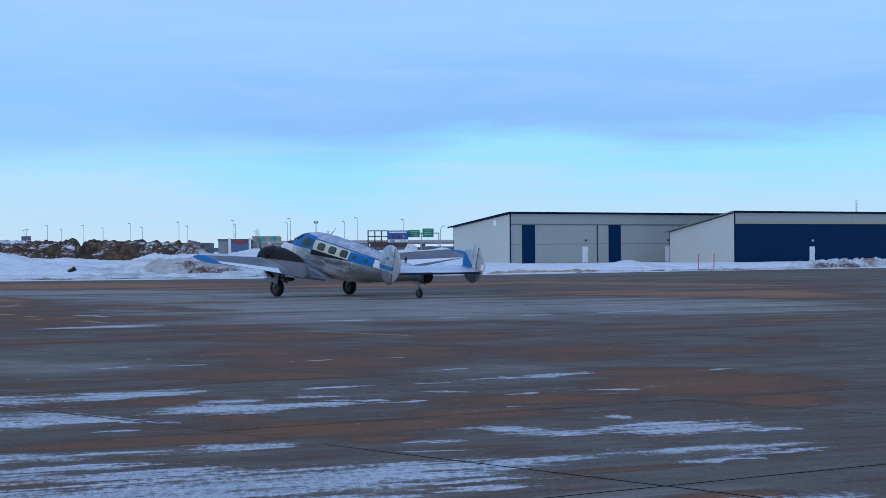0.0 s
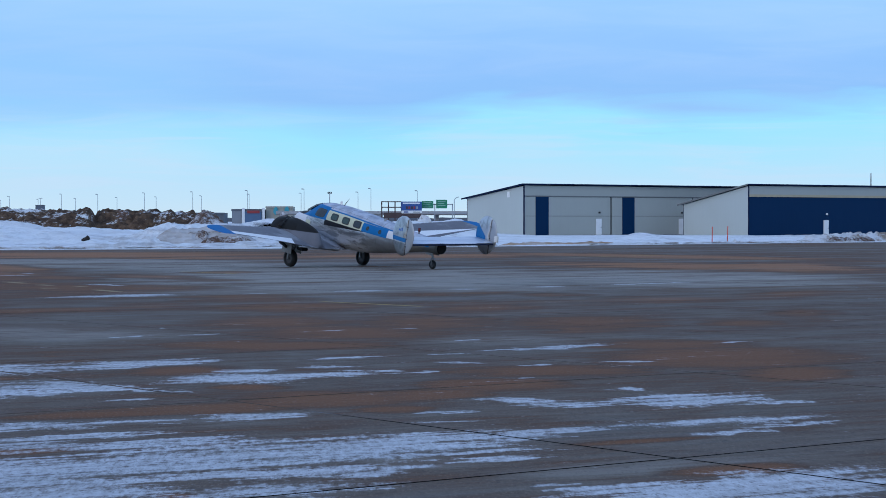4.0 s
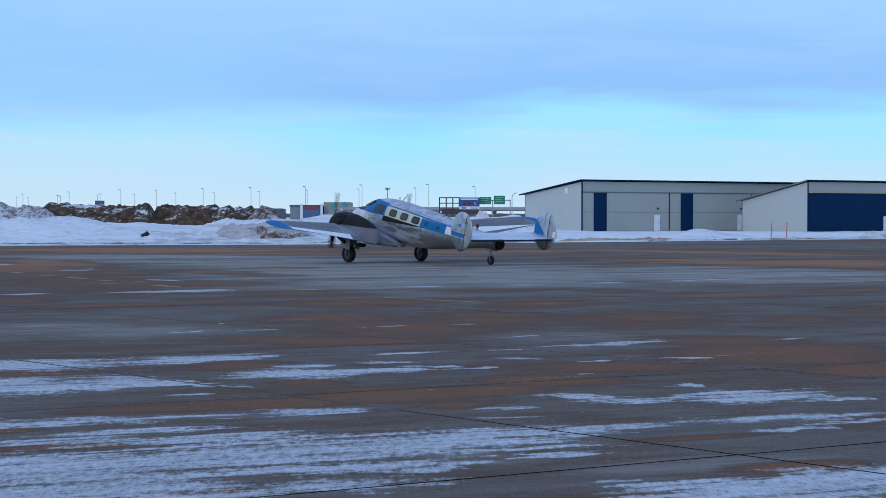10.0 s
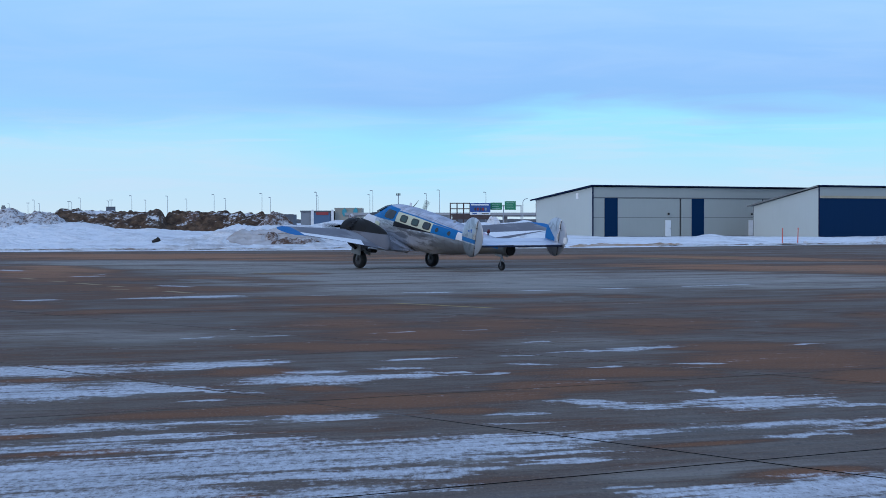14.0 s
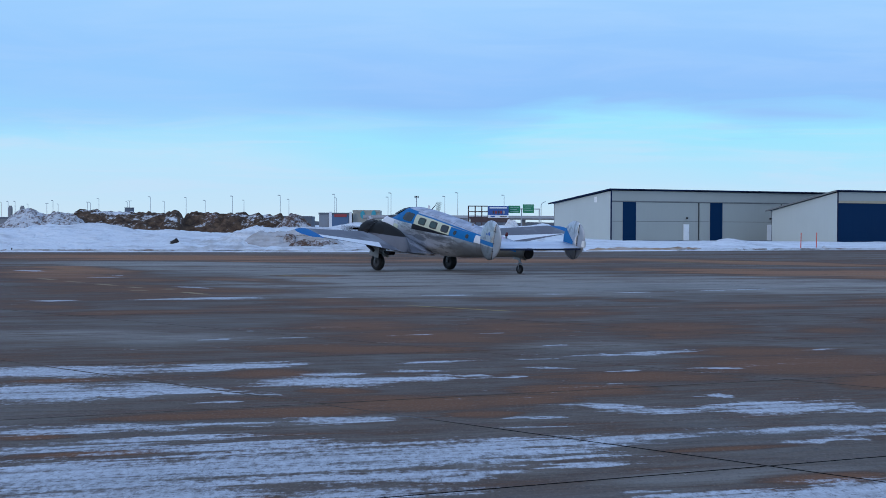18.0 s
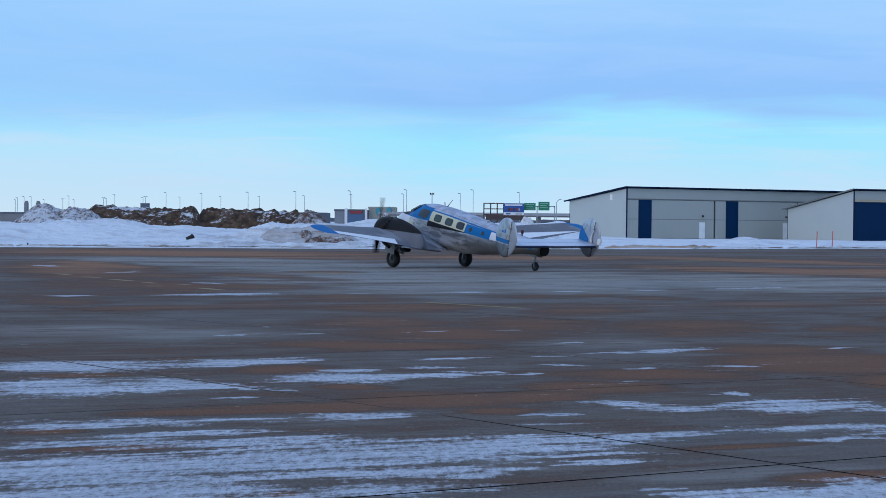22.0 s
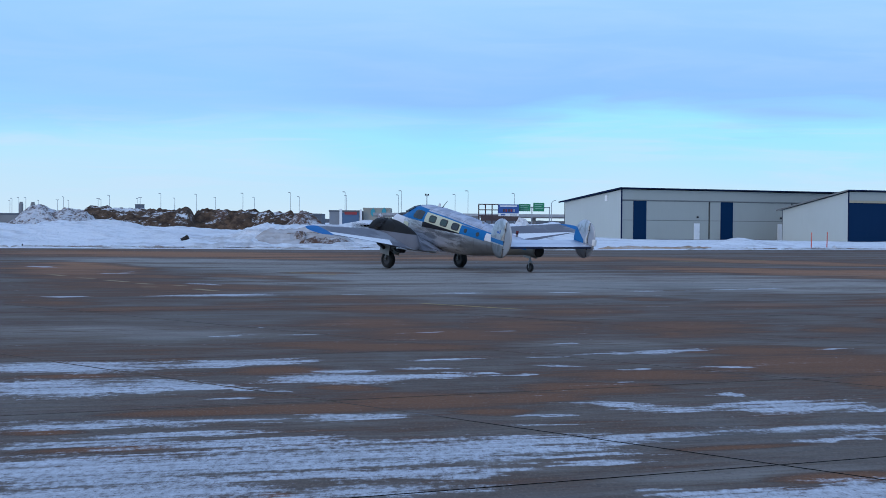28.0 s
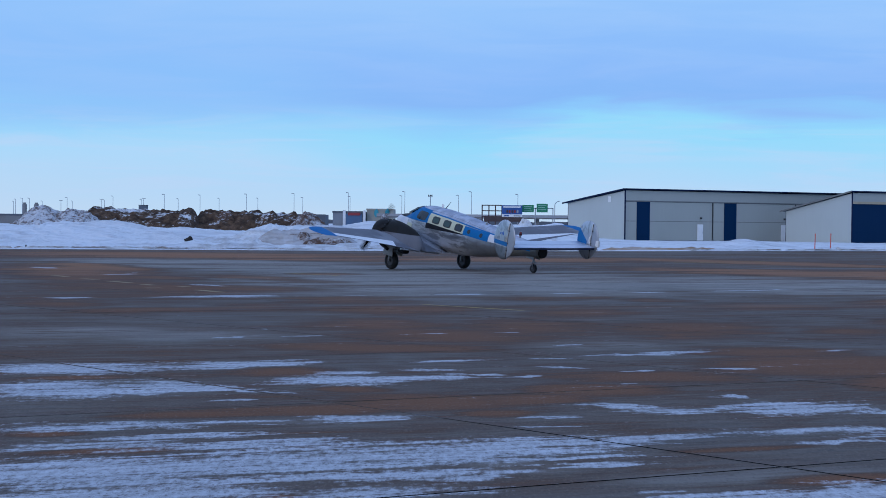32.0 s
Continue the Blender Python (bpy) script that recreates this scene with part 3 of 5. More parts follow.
dirt_pile("snow_mound", "chunk of dirty brown snow behind the airplane", 3.0, 5.9, 200, 1.3, 2.0, DIRTY_SNOW, 2.2, "snow mound", lead=0.45, tail=0.45)
dirt_pile("snow_mound", "chunk of dirty white snow near the store", -9.9, -8.1, 205, 1.5, 2.6, RUBBLE, 4.6, "snow mound", lead=0.45, tail=0.45)
dirt_pile("snow_mound", "grey broken snow pile along the apron edge", 38.6, 44.2, 184.2, 1.1, 0.55, RUBBLE, 4.7, "snow mound", 0.76)
dirt_pile("snow_mound", "broken lumps of dirty snow along the apron edge", 35.2, 56, 184.5, 1.6, 0.85, DIRTY_SNOW, 7.7, "snow mound", 0.76)
dirt_pile("snow_mound", "small brown lump of frozen snow", 29.7, 30.8, 180.5, 0.4, 0.46, DIRTY_SNOW, 1.1, "snow mound", rough=0.5, lead=0.5, tail=0.5)
dirt_pile("rubble_mound", "snowy heap of earth clods at the end of the soil ridge", -41.0, -29.4, 178.5, 5.0, 2.95, SNOWY_RUBBLE, 9.9, rough=0.9, lead=0.42, tail=0.34)
TAN_EARTH = worn((0.40, 0.27, 0.17), 1.2, 0.7, 0.9, dirt=(0.62, 0.58, 0.58))
for x0, x1, y, slope, seed in ((-45, -29.6, 131.7, 0.367, 21.3), (-30, -7.6, 137.2, 0.373, 23.9), (-8, 9.0, 145.4, 0.655, 27.1), (16.0, 24.0, 162.4, 0.871, 31.3), (24.0, 41.0, 169.4, 0.782, 33.1)):
    dirt_pile("snow_windrow", "thin windrow of dirty snow crumbs along the apron edge", x0, x1, y, 0.45, 0.30, DIRTY_SNOW, seed, "snow", slope, rough=0.8, lead=0.02, tail=0.02)
dirt_pile("earth_strip", "low strip of tan earth on the snow edge", 8.2, 19.5, 158.6, 0.7, 0.36, TAN_EARTH, 6.6, "earth", 0.80, rough=0.7)


# ---- hangars ----
def siding(colour, pitch=0.3, rough=0.55, gloss=0.3):
    """Ribbed sheet metal: ribs run up the wall, grime in faint runs."""
    def paint(n, v):
        x, y, z = n.split(v)
        ribs = n.math("PINGPONG", n.add(n.add(x, y), 100.0), pitch / 2)
        runs = n.noise(n.join(n.mul(x, 3.0), n.mul(y, 3.0), n.mul(z, 0.25)), 1.0, 4)
        wide = n.noise(v, 0.25, 3)
        c = n.mix(n.mul(n.step(n.add(n.mul(runs, 0.4), n.mul(wide, 0.6)), 0.42, 0.7), 0.12), colour, tuple(k * 0.70 for k in colour))
        return {"Base Color": c, "Roughness": n.add(rough - 0.08, n.mul(runs, 0.15)), "Normal": n.bump(n.step(ribs, 0.02, 0.05), 0.02, 0.004)}
    return material("ribbed_sheet", colour, rough, paint=paint, spec=gloss)


WHITE_WALL = siding((0.47, 0.50, 0.475))
BEIGE_WALL = siding((0.385, 0.39, 0.35))
NAVY_WALL = siding((0.001, 0.024, 0.072), gloss=0.08)
TRIM_BLUE = worn((0.002, 0.012, 0.05), 2, 0.15, 0.6, spec=0.1)
ROOF_SHEET = worn((0.010, 0.030, 0.075), 1, 0.2, 0.6, spec=0.15)
CREAM_PANEL = worn((0.60, 0.62, 0.46), 4, 0.2, 0.5)
OFF_WHITE = worn((0.80, 0.79, 0.77), 2, 0.12, 0.5)
DARK_GAP = worn((0.03, 0.03, 0.035), 3, 0.2, 0.7)
GREY_TRIM = worn((0.16, 0.165, 0.16), 1, 0.2, 0.6)
WARM_TRIM = worn((0.45, 0.37, 0.24), 1, 0.2, 0.6)


def shed(name, label, corner, bays, bay, deep, high, low, door_colours, walls, first_post, man_doors, top_trim):
    """A row of box hangars under one roof that falls to the rear. Local x runs along the front, y to the rear."""
    hall = thing(name, label, "hangar", pose(corner[0], corner[1], corner[2], 0, 0, GRID + 1.5), "hangars beyond the apron")
    long, t = bays * bay, 0.18
    for y0, y1, h, n in ((deep - t, deep, low, "rear_wall"),):
        part(n, box(0, long, y0, y1, 0, h), walls, hall)
    for x0, tag in ((0, "gable_wall"), (long - t, "gable_wall")):
        bm = bmesh.new()
        near = [bm.verts.new((x0, y, z)) for y, z in ((0, 0), (deep - t, 0), (deep - t, low), (0, high - 0.1))]
        far = [bm.verts.new((x0 + t, v.co.y, v.co.z)) for v in near]
        bm.faces.new(near[::-1]), bm.faces.new(far)
        for i in range(4):
            bm.faces.new((near[i], near[(i + 1) % 4], far[(i + 1) % 4], far[i]))
        bmesh.ops.recalc_face_normals(bm, faces=bm.faces)
        part(tag, bm, walls, hall)
    over, drop = 0.75, (high - low) / deep
    bm = bmesh.new()
    pts = [(-0.35, high + drop * 0.3), (deep + over, low - drop * over)]
    ring = [[bm.verts.new((x, y, z + dz)) for y, z in pts for dz in (0.06, 0.13)] for x in (-0.4, long + 0.4)]
    a, b = ring
    for q in ((a[0], a[2], a[3], a[1]), (b[0], b[1], b[3], b[2]), (a[1], a[3], b[3], b[1]), (a[0], b[0], b[2], a[2]), (a[0], a[1], b[1], b[0]), (a[2], b[2], b[3], a[3])):
        bm.faces.new(q)
    bmesh.ops.recalc_face_normals(bm, faces=bm.faces)
    roof = part("roof", bm, ROOF_SHEET, hall, "dark blue sheet metal roof")
    for x0 in (-0.43, long + 0.36):
        rake = bmesh.new()
        side = [[rake.verts.new((x, y, z + dz)) for y, z, dz in ((pts[0][0], pts[0][1], -0.04), (pts[1][0], pts[1][1], -0.04), (pts[1][0], pts[1][1], 0.15), (pts[0][0], pts[0][1], 0.15))] for x in (x0, x0 + 0.025)]
        rake.faces.new(side[0][::-1]), rake.faces.new(side[1])
        for i in range(4):
            rake.faces.new((side[0][i], side[0][(i + 1) % 4], side[1][(i + 1) % 4], side[1][i]))
        bmesh.ops.recalc_face_normals(rake, faces=rake.faces)
        part("rake_trim", rake, TRIM_BLUE if first_post else GREY_TRIM, roof, "sloping metal edge of the roof")
    part("eave_trim", box(-0.42, long + 0.42, -0.42, -0.352, high + 0.05, high + 0.19), TRIM_BLUE, roof)
    part("header", box(t, long - t, 0.0, 0.16, high - 1.42, high - 0.06), BEIGE_WALL, hall, "beige ribbed strip above the doors")
    part("door_track", box(t, long - t, -0.06, -0.002, high - 1.42, high - (1.30 if first_post else 1.12)), top_trim, hall)
    part("corner_trim", box(-0.03, 0.17, -0.05, -0.004, 0, high - 0.05), TRIM_BLUE, hall)
    part("corner_trim", box(-0.03, 0.15, deep + 0.004, deep + 0.05, 0, low), TRIM_BLUE, hall)
    dz = high - 1.44
    for k in range(bays):
        x0, x1 = k * bay + 0.19, (k + 1) * bay - 0.06
        door = part("hangar_door", box(x0, x1, 0.03, 0.12, 0.08, dz), door_colours[0], hall, "wide ribbed two-leaf hangar door")
        if first_post:
            part("seal", box(x0, x1, 0.012, 0.028, dz * 0.5, dz * 0.5 + 0.06), GREY_TRIM, door)
        part("seal", box(x1, x1 + 0.1, 0.0, 0.02, 0.08, dz), DARK_GAP, door)
        if first_post:
            p = k * bay + first_post
            part("post_panel", box(p, p + 2.15, -0.012, 0.026, 0.06, dz), door_colours[1], door, "navy blue upright panel")
        part("sill", box(x0, x1, -0.02, 0.02, 0.0, 0.075), DARK_GAP, door)
        for m in man_doors:
            small = part("man_door", box(k * bay + m, k * bay + m + 0.97, -0.03, 0.024, 0.08, 2.13, 0.01), OFF_WHITE, door, "white walk-in door")
            part("handle", box(k * bay + m + 0.82, k * bay + m + 0.90, -0.08, -0.032, 1.0, 1.08), DARK_GAP, small)
        part("wall_lamp", box(k * bay + man_doors[0] + 0.45, k * bay + man_doors[0] + 0.65, -0.2, 0.024, 2.80, 3.02, 0.02), DARK_GAP if first_post else OFF_WHITE, door)
    if first_post:
        part("vent", box(-0.06, -0.003, 2.55, 3.05, high - 1.52, high - 0.80, 0.02), OFF_WHITE, hall, "white louvred vent")
    return hall


shed("hangar", "long beige sheet-metal hangar row with navy blue panels", (18.09, 265, -0.12), 4, 14.8, 10.9, 6.30, 4.7,
     (BEIGE_WALL, NAVY_WALL), WHITE_WALL, 2.02, (12.2,), GREY_TRIM)
shed("hangar", "white-ended hangar row with dark blue doors", (46.0, 265, -0.3), 2, 33.0, 11.2, 6.45, 4.15,
     (NAVY_WALL, NAVY_WALL), WHITE_WALL, 0, (14.0,), WARM_TRIM)


# ---- aircraft ----
# body axes: x ahead, y to the left wing, z up; the origin lies on the ground between the main wheels
ALPHA, HEADING = 11.5, 130.0
PLANE = pose(-2.11, 91.59, 0, 0, 0, HEADING) @ pose(0, 0, 0, 0, -ALPHA, 0)
BLUE, WHITE, CREAM, BLACK, METAL = (0.005, 0.145, 0.385), (0.70, 0.70, 0.73), (0.58, 0.58, 0.43), (0.012, 0.012, 0.016), (0.62, 0.62, 0.63)


def polish(n, v, scale=1.6):
    """Sheet aluminium: mottled gloss, seams between the sheets."""
    x, y, z = n.split(v)
    patch, fine = n.noise(n.join(x, n.mul(y, 2.0), n.mul(z, 2.0)), scale, 4, 0.6, 0.4), n.noise(v, 14.0, 3)
    seam = n.math("PINGPONG", n.add(x, 50.0), 0.38)
    line = n.step(seam, 0.012, 0.0)
    return n.mix(n.mul(line, 0.5), n.mix(patch, (0.34, 0.345, 0.35), (0.70, 0.70, 0.71)), (0.12, 0.12, 0.12)), n.add(0.24, n.add(n.mul(patch, 0.16), n.mul(fine, 0.08))), line


def body_paint(n, v):
    x, y, z = n.split(v)
    metal_colour, gloss, line = polish(n, v)
    smear = n.noise(n.join(n.mul(x, 0.7), n.mul(y, 1.4), n.mul(z, 2.6)), 1.5, 6, 0.68, 1.2)
    # pale streaks low on the forward flank: reflections painted into the metal
    shine = n.mul(n.step(x, -3.6, -2.6), n.step(n.add(smear, n.mul(n.sub(1.85, z), 0.16)), 0.43, 0.57))
    dull = n.mix(0.48, metal_colour, (0.055, 0.052, 0.048))
    c, m = n.mix(n.add(0.12, n.mul(shine, 0.85)), dull, n.mix(0.4, metal_colour, (0.68, 0.68, 0.72))), n.sub(0.85, n.mul(shine, 0.25))
    # shade under the tailplane, put into the colour of the tail cone
    tail_shade = n.step(n.add(x, n.mul(n.sub(smear, 0.5), 2.0)), -4.6, -5.6)
    c, m = n.mix(n.mul(tail_shade, 0.7), c, (0.125, 0.118, 0.092)), n.sub(m, n.mul(tail_shade, 0.35))

    def lay(mask, colour):
        nonlocal c, m
        c, m = n.mix(mask, c, colour), n.mul(m, n.sub(1.0, mask))
    dust = n.noise(v, 2.2, 4)
    grey = n.mix(n.step(dust, 0.3, 0.7), (0.27, 0.30, 0.38), (0.50, 0.54, 0.64))
    rib = n.math("MAXIMUM", n.step(n.math("PINGPONG", n.add(x, 50.0), 0.55), 0.020, 0.006), n.step(n.math("PINGPONG", n.add(y, 50.17), 0.22), 0.010, 0.003))
    grey = n.mix(n.mul(rib, 0.7), grey, (0.16, 0.16, 0.19))
    # dark flash under the windows, thinning to the rear
    lay(n.mul(n.band(x, -2.95, -0.30), n.band(z, n.sub(n_low(n, x), 0.03), 2.13)), BLACK)
    lay(n.mul(n.band(x, -2.72, -0.38), n.band(z, 2.10, 2.52)), CREAM)
    lay(n.mul(n.band(x, -4.22, -2.72), n.band(z, 2.09, 2.44)), BLUE)
    lay(n.mul(n.band(x, -5.3, -4.22), n.band(z, 2.12, 2.43)), WHITE)
    lay(n.mul(n.band(x, -6.6, -5.6), n.band(z, 2.22, 2.36)), BLUE)
    roof_edge = n.add(2.545, n.mul(n.math("MINIMUM", n.add(x, 1.5), 0.0), 0.030))
    lay(n.mul(n.step(x, 0.1, 0.05), n.step(n.sub(z, roof_edge), -0.004, 0.004)), grey)
    lay(n.mul(n.band(x, -4.5, 0.2), n.band(n.sub(z, roof_edge), -0.035, 0.012)), BLUE)
    front = n.step(x, -0.385, -0.375)
    lay(n.mul(front, n.step(n.add(z, n.mul(x, 0.05)), 2.055, 2.065)), BLUE)
    lay(n.mul(n.band(x, 1.16, 2.05), n.mul(n.step(n.add(z, n.mul(x, 0.31)), 2.425, 2.435), n.step(n.math("ABSOLUTE", y), 0.44, 0.43))), BLACK)
    lay(n.mul(n.mul(front, n.step(x, 0.55, 0.50)), n.step(z, 2.60, 2.63)), grey)
    nose = n.mul(n.step(x, 1.02, 1.04), n.step(z, 1.50, 1.52))
    lay(n.mul(nose, n.step(n.add(z, n.mul(x, 0.05)), 2.055, 2.045)), WHITE)
    return {"Base Color": c, "Metallic": m, "Roughness": n.add(n.mul(gloss, m), n.mul(n.sub(1.0, m), 0.5)), "Normal": n.bump(n.add(n.mul(line, 0.3), n.add(n.mul(n.noise(n.join(n.mul(x, 1.0), y, n.mul(z, 2.4)), 1.0, 3, 0.45, 0.5), 5.0), n.mul(n.noise(v, 4.0, 2), 0.5))), 0.3, 0.03)}


def n_low(n, x):
    return n.sub(2.115, n.mul(n.math("MAXIMUM", n.add(x, 2.95), 0.0), 0.085))


def wing_paint(n, v):
    x, y, z = n.split(v)
    out = n.math("ABSOLUTE", y)
    dust = n.noise(v, 1.1, 5, 0.6)
    c = n.mix(dust, (0.118, 0.120, 0.140), (0.200, 0.203, 0.232))
    frost = n.step(n.add(n.noise(v, 0.6, 4), n.mul(n.noise(v, 6.0, 4), 0.25)), 0.62, 0.80)
    c = n.mix(n.mul(frost, 0.2), c, (0.72, 0.73, 0.76))
    # a white flash along the trailing edge that narrows towards the tip, then the blue tip
    rear = n.add(x, n.sub(2.06, n.mul(out, 0.085)))
    right = n.step(y, 0.1, -0.1)
    start = n.add(0.03, n.mul(right, n.mul(n.sub(6.6, out), 0.15)))
    reach = n.add(start, n.mul(n.sub(7.0, out), n.add(0.125, n.mul(right, 0.11))))
    reach = n.add(n.mul(right, reach), n.mul(n.sub(1.0, right), n.sub(1.10, n.mul(out, 0.105))))
    start = n.add(start, n.mul(n.sub(1.0, right), 0.10))
    slant = n.mix(right, n.step(n.add(out, n.mul(rear, 0.45)), 3.25, 3.27), n.step(n.sub(out, n.mul(rear, 0.9)), 2.78, 2.80))
    flash = n.mul(slant, n.mul(n.step(n.sub(rear, start), -0.01, 0.01), n.step(n.sub(rear, reach), 0.01, -0.01)))
    c = n.mix(flash, c, (0.82, 0.82, 0.84))
    tip = n.mix(right, n.step(out, 6.10, 6.12), n.step(n.add(out, n.mul(x, 0.2)), 6.95, 6.97))
    c = n.mix(tip, c, BLUE)
    seam = n.step(n.math("PINGPONG", n.add(y, 50.0), 0.45), 0.012, 0.0)
    bare = n.step(out, 1.28, 1.12)
    # mirrored streaks on the bare metal root, painted as two greys
    smear = n.noise(n.join(n.mul(x, 0.7), n.mul(y, 1.4), n.mul(z, 2.6)), 1.5, 6, 0.68, 1.2)
    c = n.mix(bare, c, n.mix(n.step(smear, 0.40, 0.58), (0.13, 0.13, 0.15), (0.44, 0.44, 0.48)))
    return {"Base Color": n.mix(n.mul(seam, 0.35), c, (0.1, 0.1, 0.1)), "Metallic": n.mul(bare, 0.45), "Roughness": n.add(n.sub(0.45, n.mul(bare, 0.18)), n.mul(dust, 0.2)),
            "Normal": n.bump(n.noise(v, 2.6, 3, 0.5, 0.5), 0.5, 0.03)}


def fin_paint(n, v):
    x, y, z = n.split(v)
    c, gloss, line = polish(n, v, 2.4)
    c = n.mix(0.45, c, (0.74, 0.74, 0.76))
    # ground mirrored in the lower half and dark reflections above, both painted in
    low = n.mul(n.step(z, 2.56, 2.54), 0.6)
    mirrored = n.noise(n.join(n.mul(x, 1.6), y, n.mul(z, 0.9)), 2.2, 6, 0.66, 1.0)
    c = n.mix(n.mul(n.step(mirrored, 0.48, 0.62), 0.55), c, (0.22, 0.22, 0.23))
    c = n.mix(low, c, (0.16, 0.16, 0.165))
    stripe = n.mul(n.band(z, 2.60, 2.76), n.mul(n.step(x, -7.5, -7.45), n.step(y, 0.0, 0.1)))
    wedge = n.mul(n.step(n.sub(z, n.mul(n.add(x, 7.1), 0.9)), 2.84, 2.82), n.mul(n.step(y, -0.1, -0.2), n.mul(n.step(z, 2.58, 2.59), n.step(x, -7.16, -7.15))))
    mark = n.math("MAXIMUM", stripe, wedge)
    return {"Base Color": n.mix(mark, c, BLUE), "Metallic": n.sub(1.0, n.mul(mark, 1.0)), "Roughness": n.add(gloss, n.mul(mark, 0.2)),
            "Normal": n.bump(n.noise(v, 2.5, 3), 0.25, 0.02)}


BODY = material("polished_and_painted", METAL, 0.25, 1.0, body_paint, spec=0.2)
WING = material("dusty_wing", WHITE, 0.4, 0.0, wing_paint, spec=0.08)
FIN = material("polished_fin", METAL, 0.2, 1.0, fin_paint)


def tail_paint(n, v):
    dust = n.noise(v, 1.6, 5, 0.6)
    return {"Base Color": n.mix(dust, (0.50, 0.54, 0.64), (0.74, 0.76, 0.83)), "Metallic": 0.1, "Roughness": n.add(0.35, n.mul(dust, 0.2))}


TAIL = material("white_tailplane", WHITE, 0.4, 0.1, tail_paint)
RUDDER = worn((0.42, 0.43, 0.46), 3, 0.25, 0.38, 0.55, dirt=(0.20, 0.20, 0.21))
ALU = material("plain_aluminium", (0.55, 0.55, 0.56), 0.3, 1.0, lambda n, v: dict(zip(("Base Color", "Roughness"), polish(n, v)[:2])))


def nacelle_paint(n, v):
    x, y, z = n.split(v)
    edge_line = n.sub(1.61, n.mul(x, 0.10))
    dust = n.noise(v, 1.4, 5, 0.6)
    c = n.mix(n.step(n.sub(z, edge_line), -0.012, 0.012), n.mix(dust, (0.105, 0.107, 0.126), (0.185, 0.188, 0.215)), n.mix(dust, (0.005, 0.0045, 0.005), (0.015, 0.014, 0.013)))
    return {"Base Color": c, "Roughness": n.add(0.42, n.mul(dust, 0.2))}


NACELLE = material("sooty_nacelle", (0.1, 0.1, 0.1), 0.5, 0.0, nacelle_paint, spec=0.2)
SOOT = worn((0.010, 0.009, 0.010), 3, 0.3, 0.55, dirt=(0.03, 0.028, 0.026), spec=0.2)
TYRE = worn((0.012, 0.012, 0.013), 6, 0.4, 0.8, dirt=(0.06, 0.055, 0.05))
GLASS_DARK = material("dark_cabin_glass", (0.012, 0.018, 0.020), 0.06, spec=0.7)
# windscreen base colour raised to hold the sky's reflection
GLASS_SKY = material("sky_tinted_windscreen", (0.09, 0.10, 0.12), 0.15, spec=0.8)
GLASS_GREEN = material("green_cabin_glass", (0.022, 0.050, 0.036), 0.08, spec=0.7)
STEEL = worn((0.30, 0.30, 0.31), 6, 0.3, 0.4, 0.8)
BLADE = material("matt_black_blade", (0.004, 0.004, 0.004), 1.0, spec=0.0)
RIM_GREY = worn((0.07, 0.07, 0.075), 6, 0.4, 0.6, 0.3)
DOOR_GREY = worn((0.30, 0.29, 0.27), 4, 0.35, 0.5)
NAVY_EDGE = worn((0.008, 0.018, 0.055), 4, 0.2, 0.4)


def loft(sections, sides=48, square=0.86, ends=True):
    """A closed skin through sections (x, half width, bottom, top)."""
    bm = bmesh.new()
    rings = []
    for x, w, lo, hi in sections:
        ring = []
        for k in range(sides):
            a = 2 * math.pi * k / sides
            c, s = math.cos(a), math.sin(a)
            ring.append(bm.verts.new((x, w * math.copysign(abs(c) ** square, c), (lo + hi) / 2 + (hi - lo) / 2 * math.copysign(abs(s) ** square, s))))
        rings.append(ring)
    for r0, r1 in zip(rings, rings[1:]):
        for k in range(sides):
            bm.faces.new((r0[k], r0[(k + 1) % sides], r1[(k + 1) % sides], r1[k]))
    if ends:
        bm.faces.new(rings[0][::-1]), bm.faces.new(rings[-1])
    bmesh.ops.recalc_face_normals(bm, faces=bm.faces)
    return bm


def refine(keys, step):
    """More sections between the given ones, on a smooth line."""
    out = []
    for i in range(len(keys) - 1):
        p0, p1, p2, p3 = (keys[max(0, min(len(keys) - 1, i + d))] for d in (-1, 0, 1, 2))
        count = max(1, round(abs(p2[0] - p1[0]) / step))
        for k in range(count):
            t = k / count
            row = [p1[0] + (p2[0] - p1[0]) * t]
            for c in range(1, len(p1)):
                m1 = (p2[c] - p0[c]) / (p2[0] - p0[0] or 1) * (p2[0] - p1[0])
                m2 = (p3[c] - p1[c]) / (p3[0] - p1[0] or 1) * (p2[0] - p1[0])
                row.append((2 * t**3 - 3 * t**2 + 1) * p1[c] + (t**3 - 2 * t**2 + t) * m1 + (3 * t**2 - 2 * t**3) * p2[c] + (t**3 - t**2) * m2)
            out.append(tuple(row))
    return out + [tuple(keys[-1])]


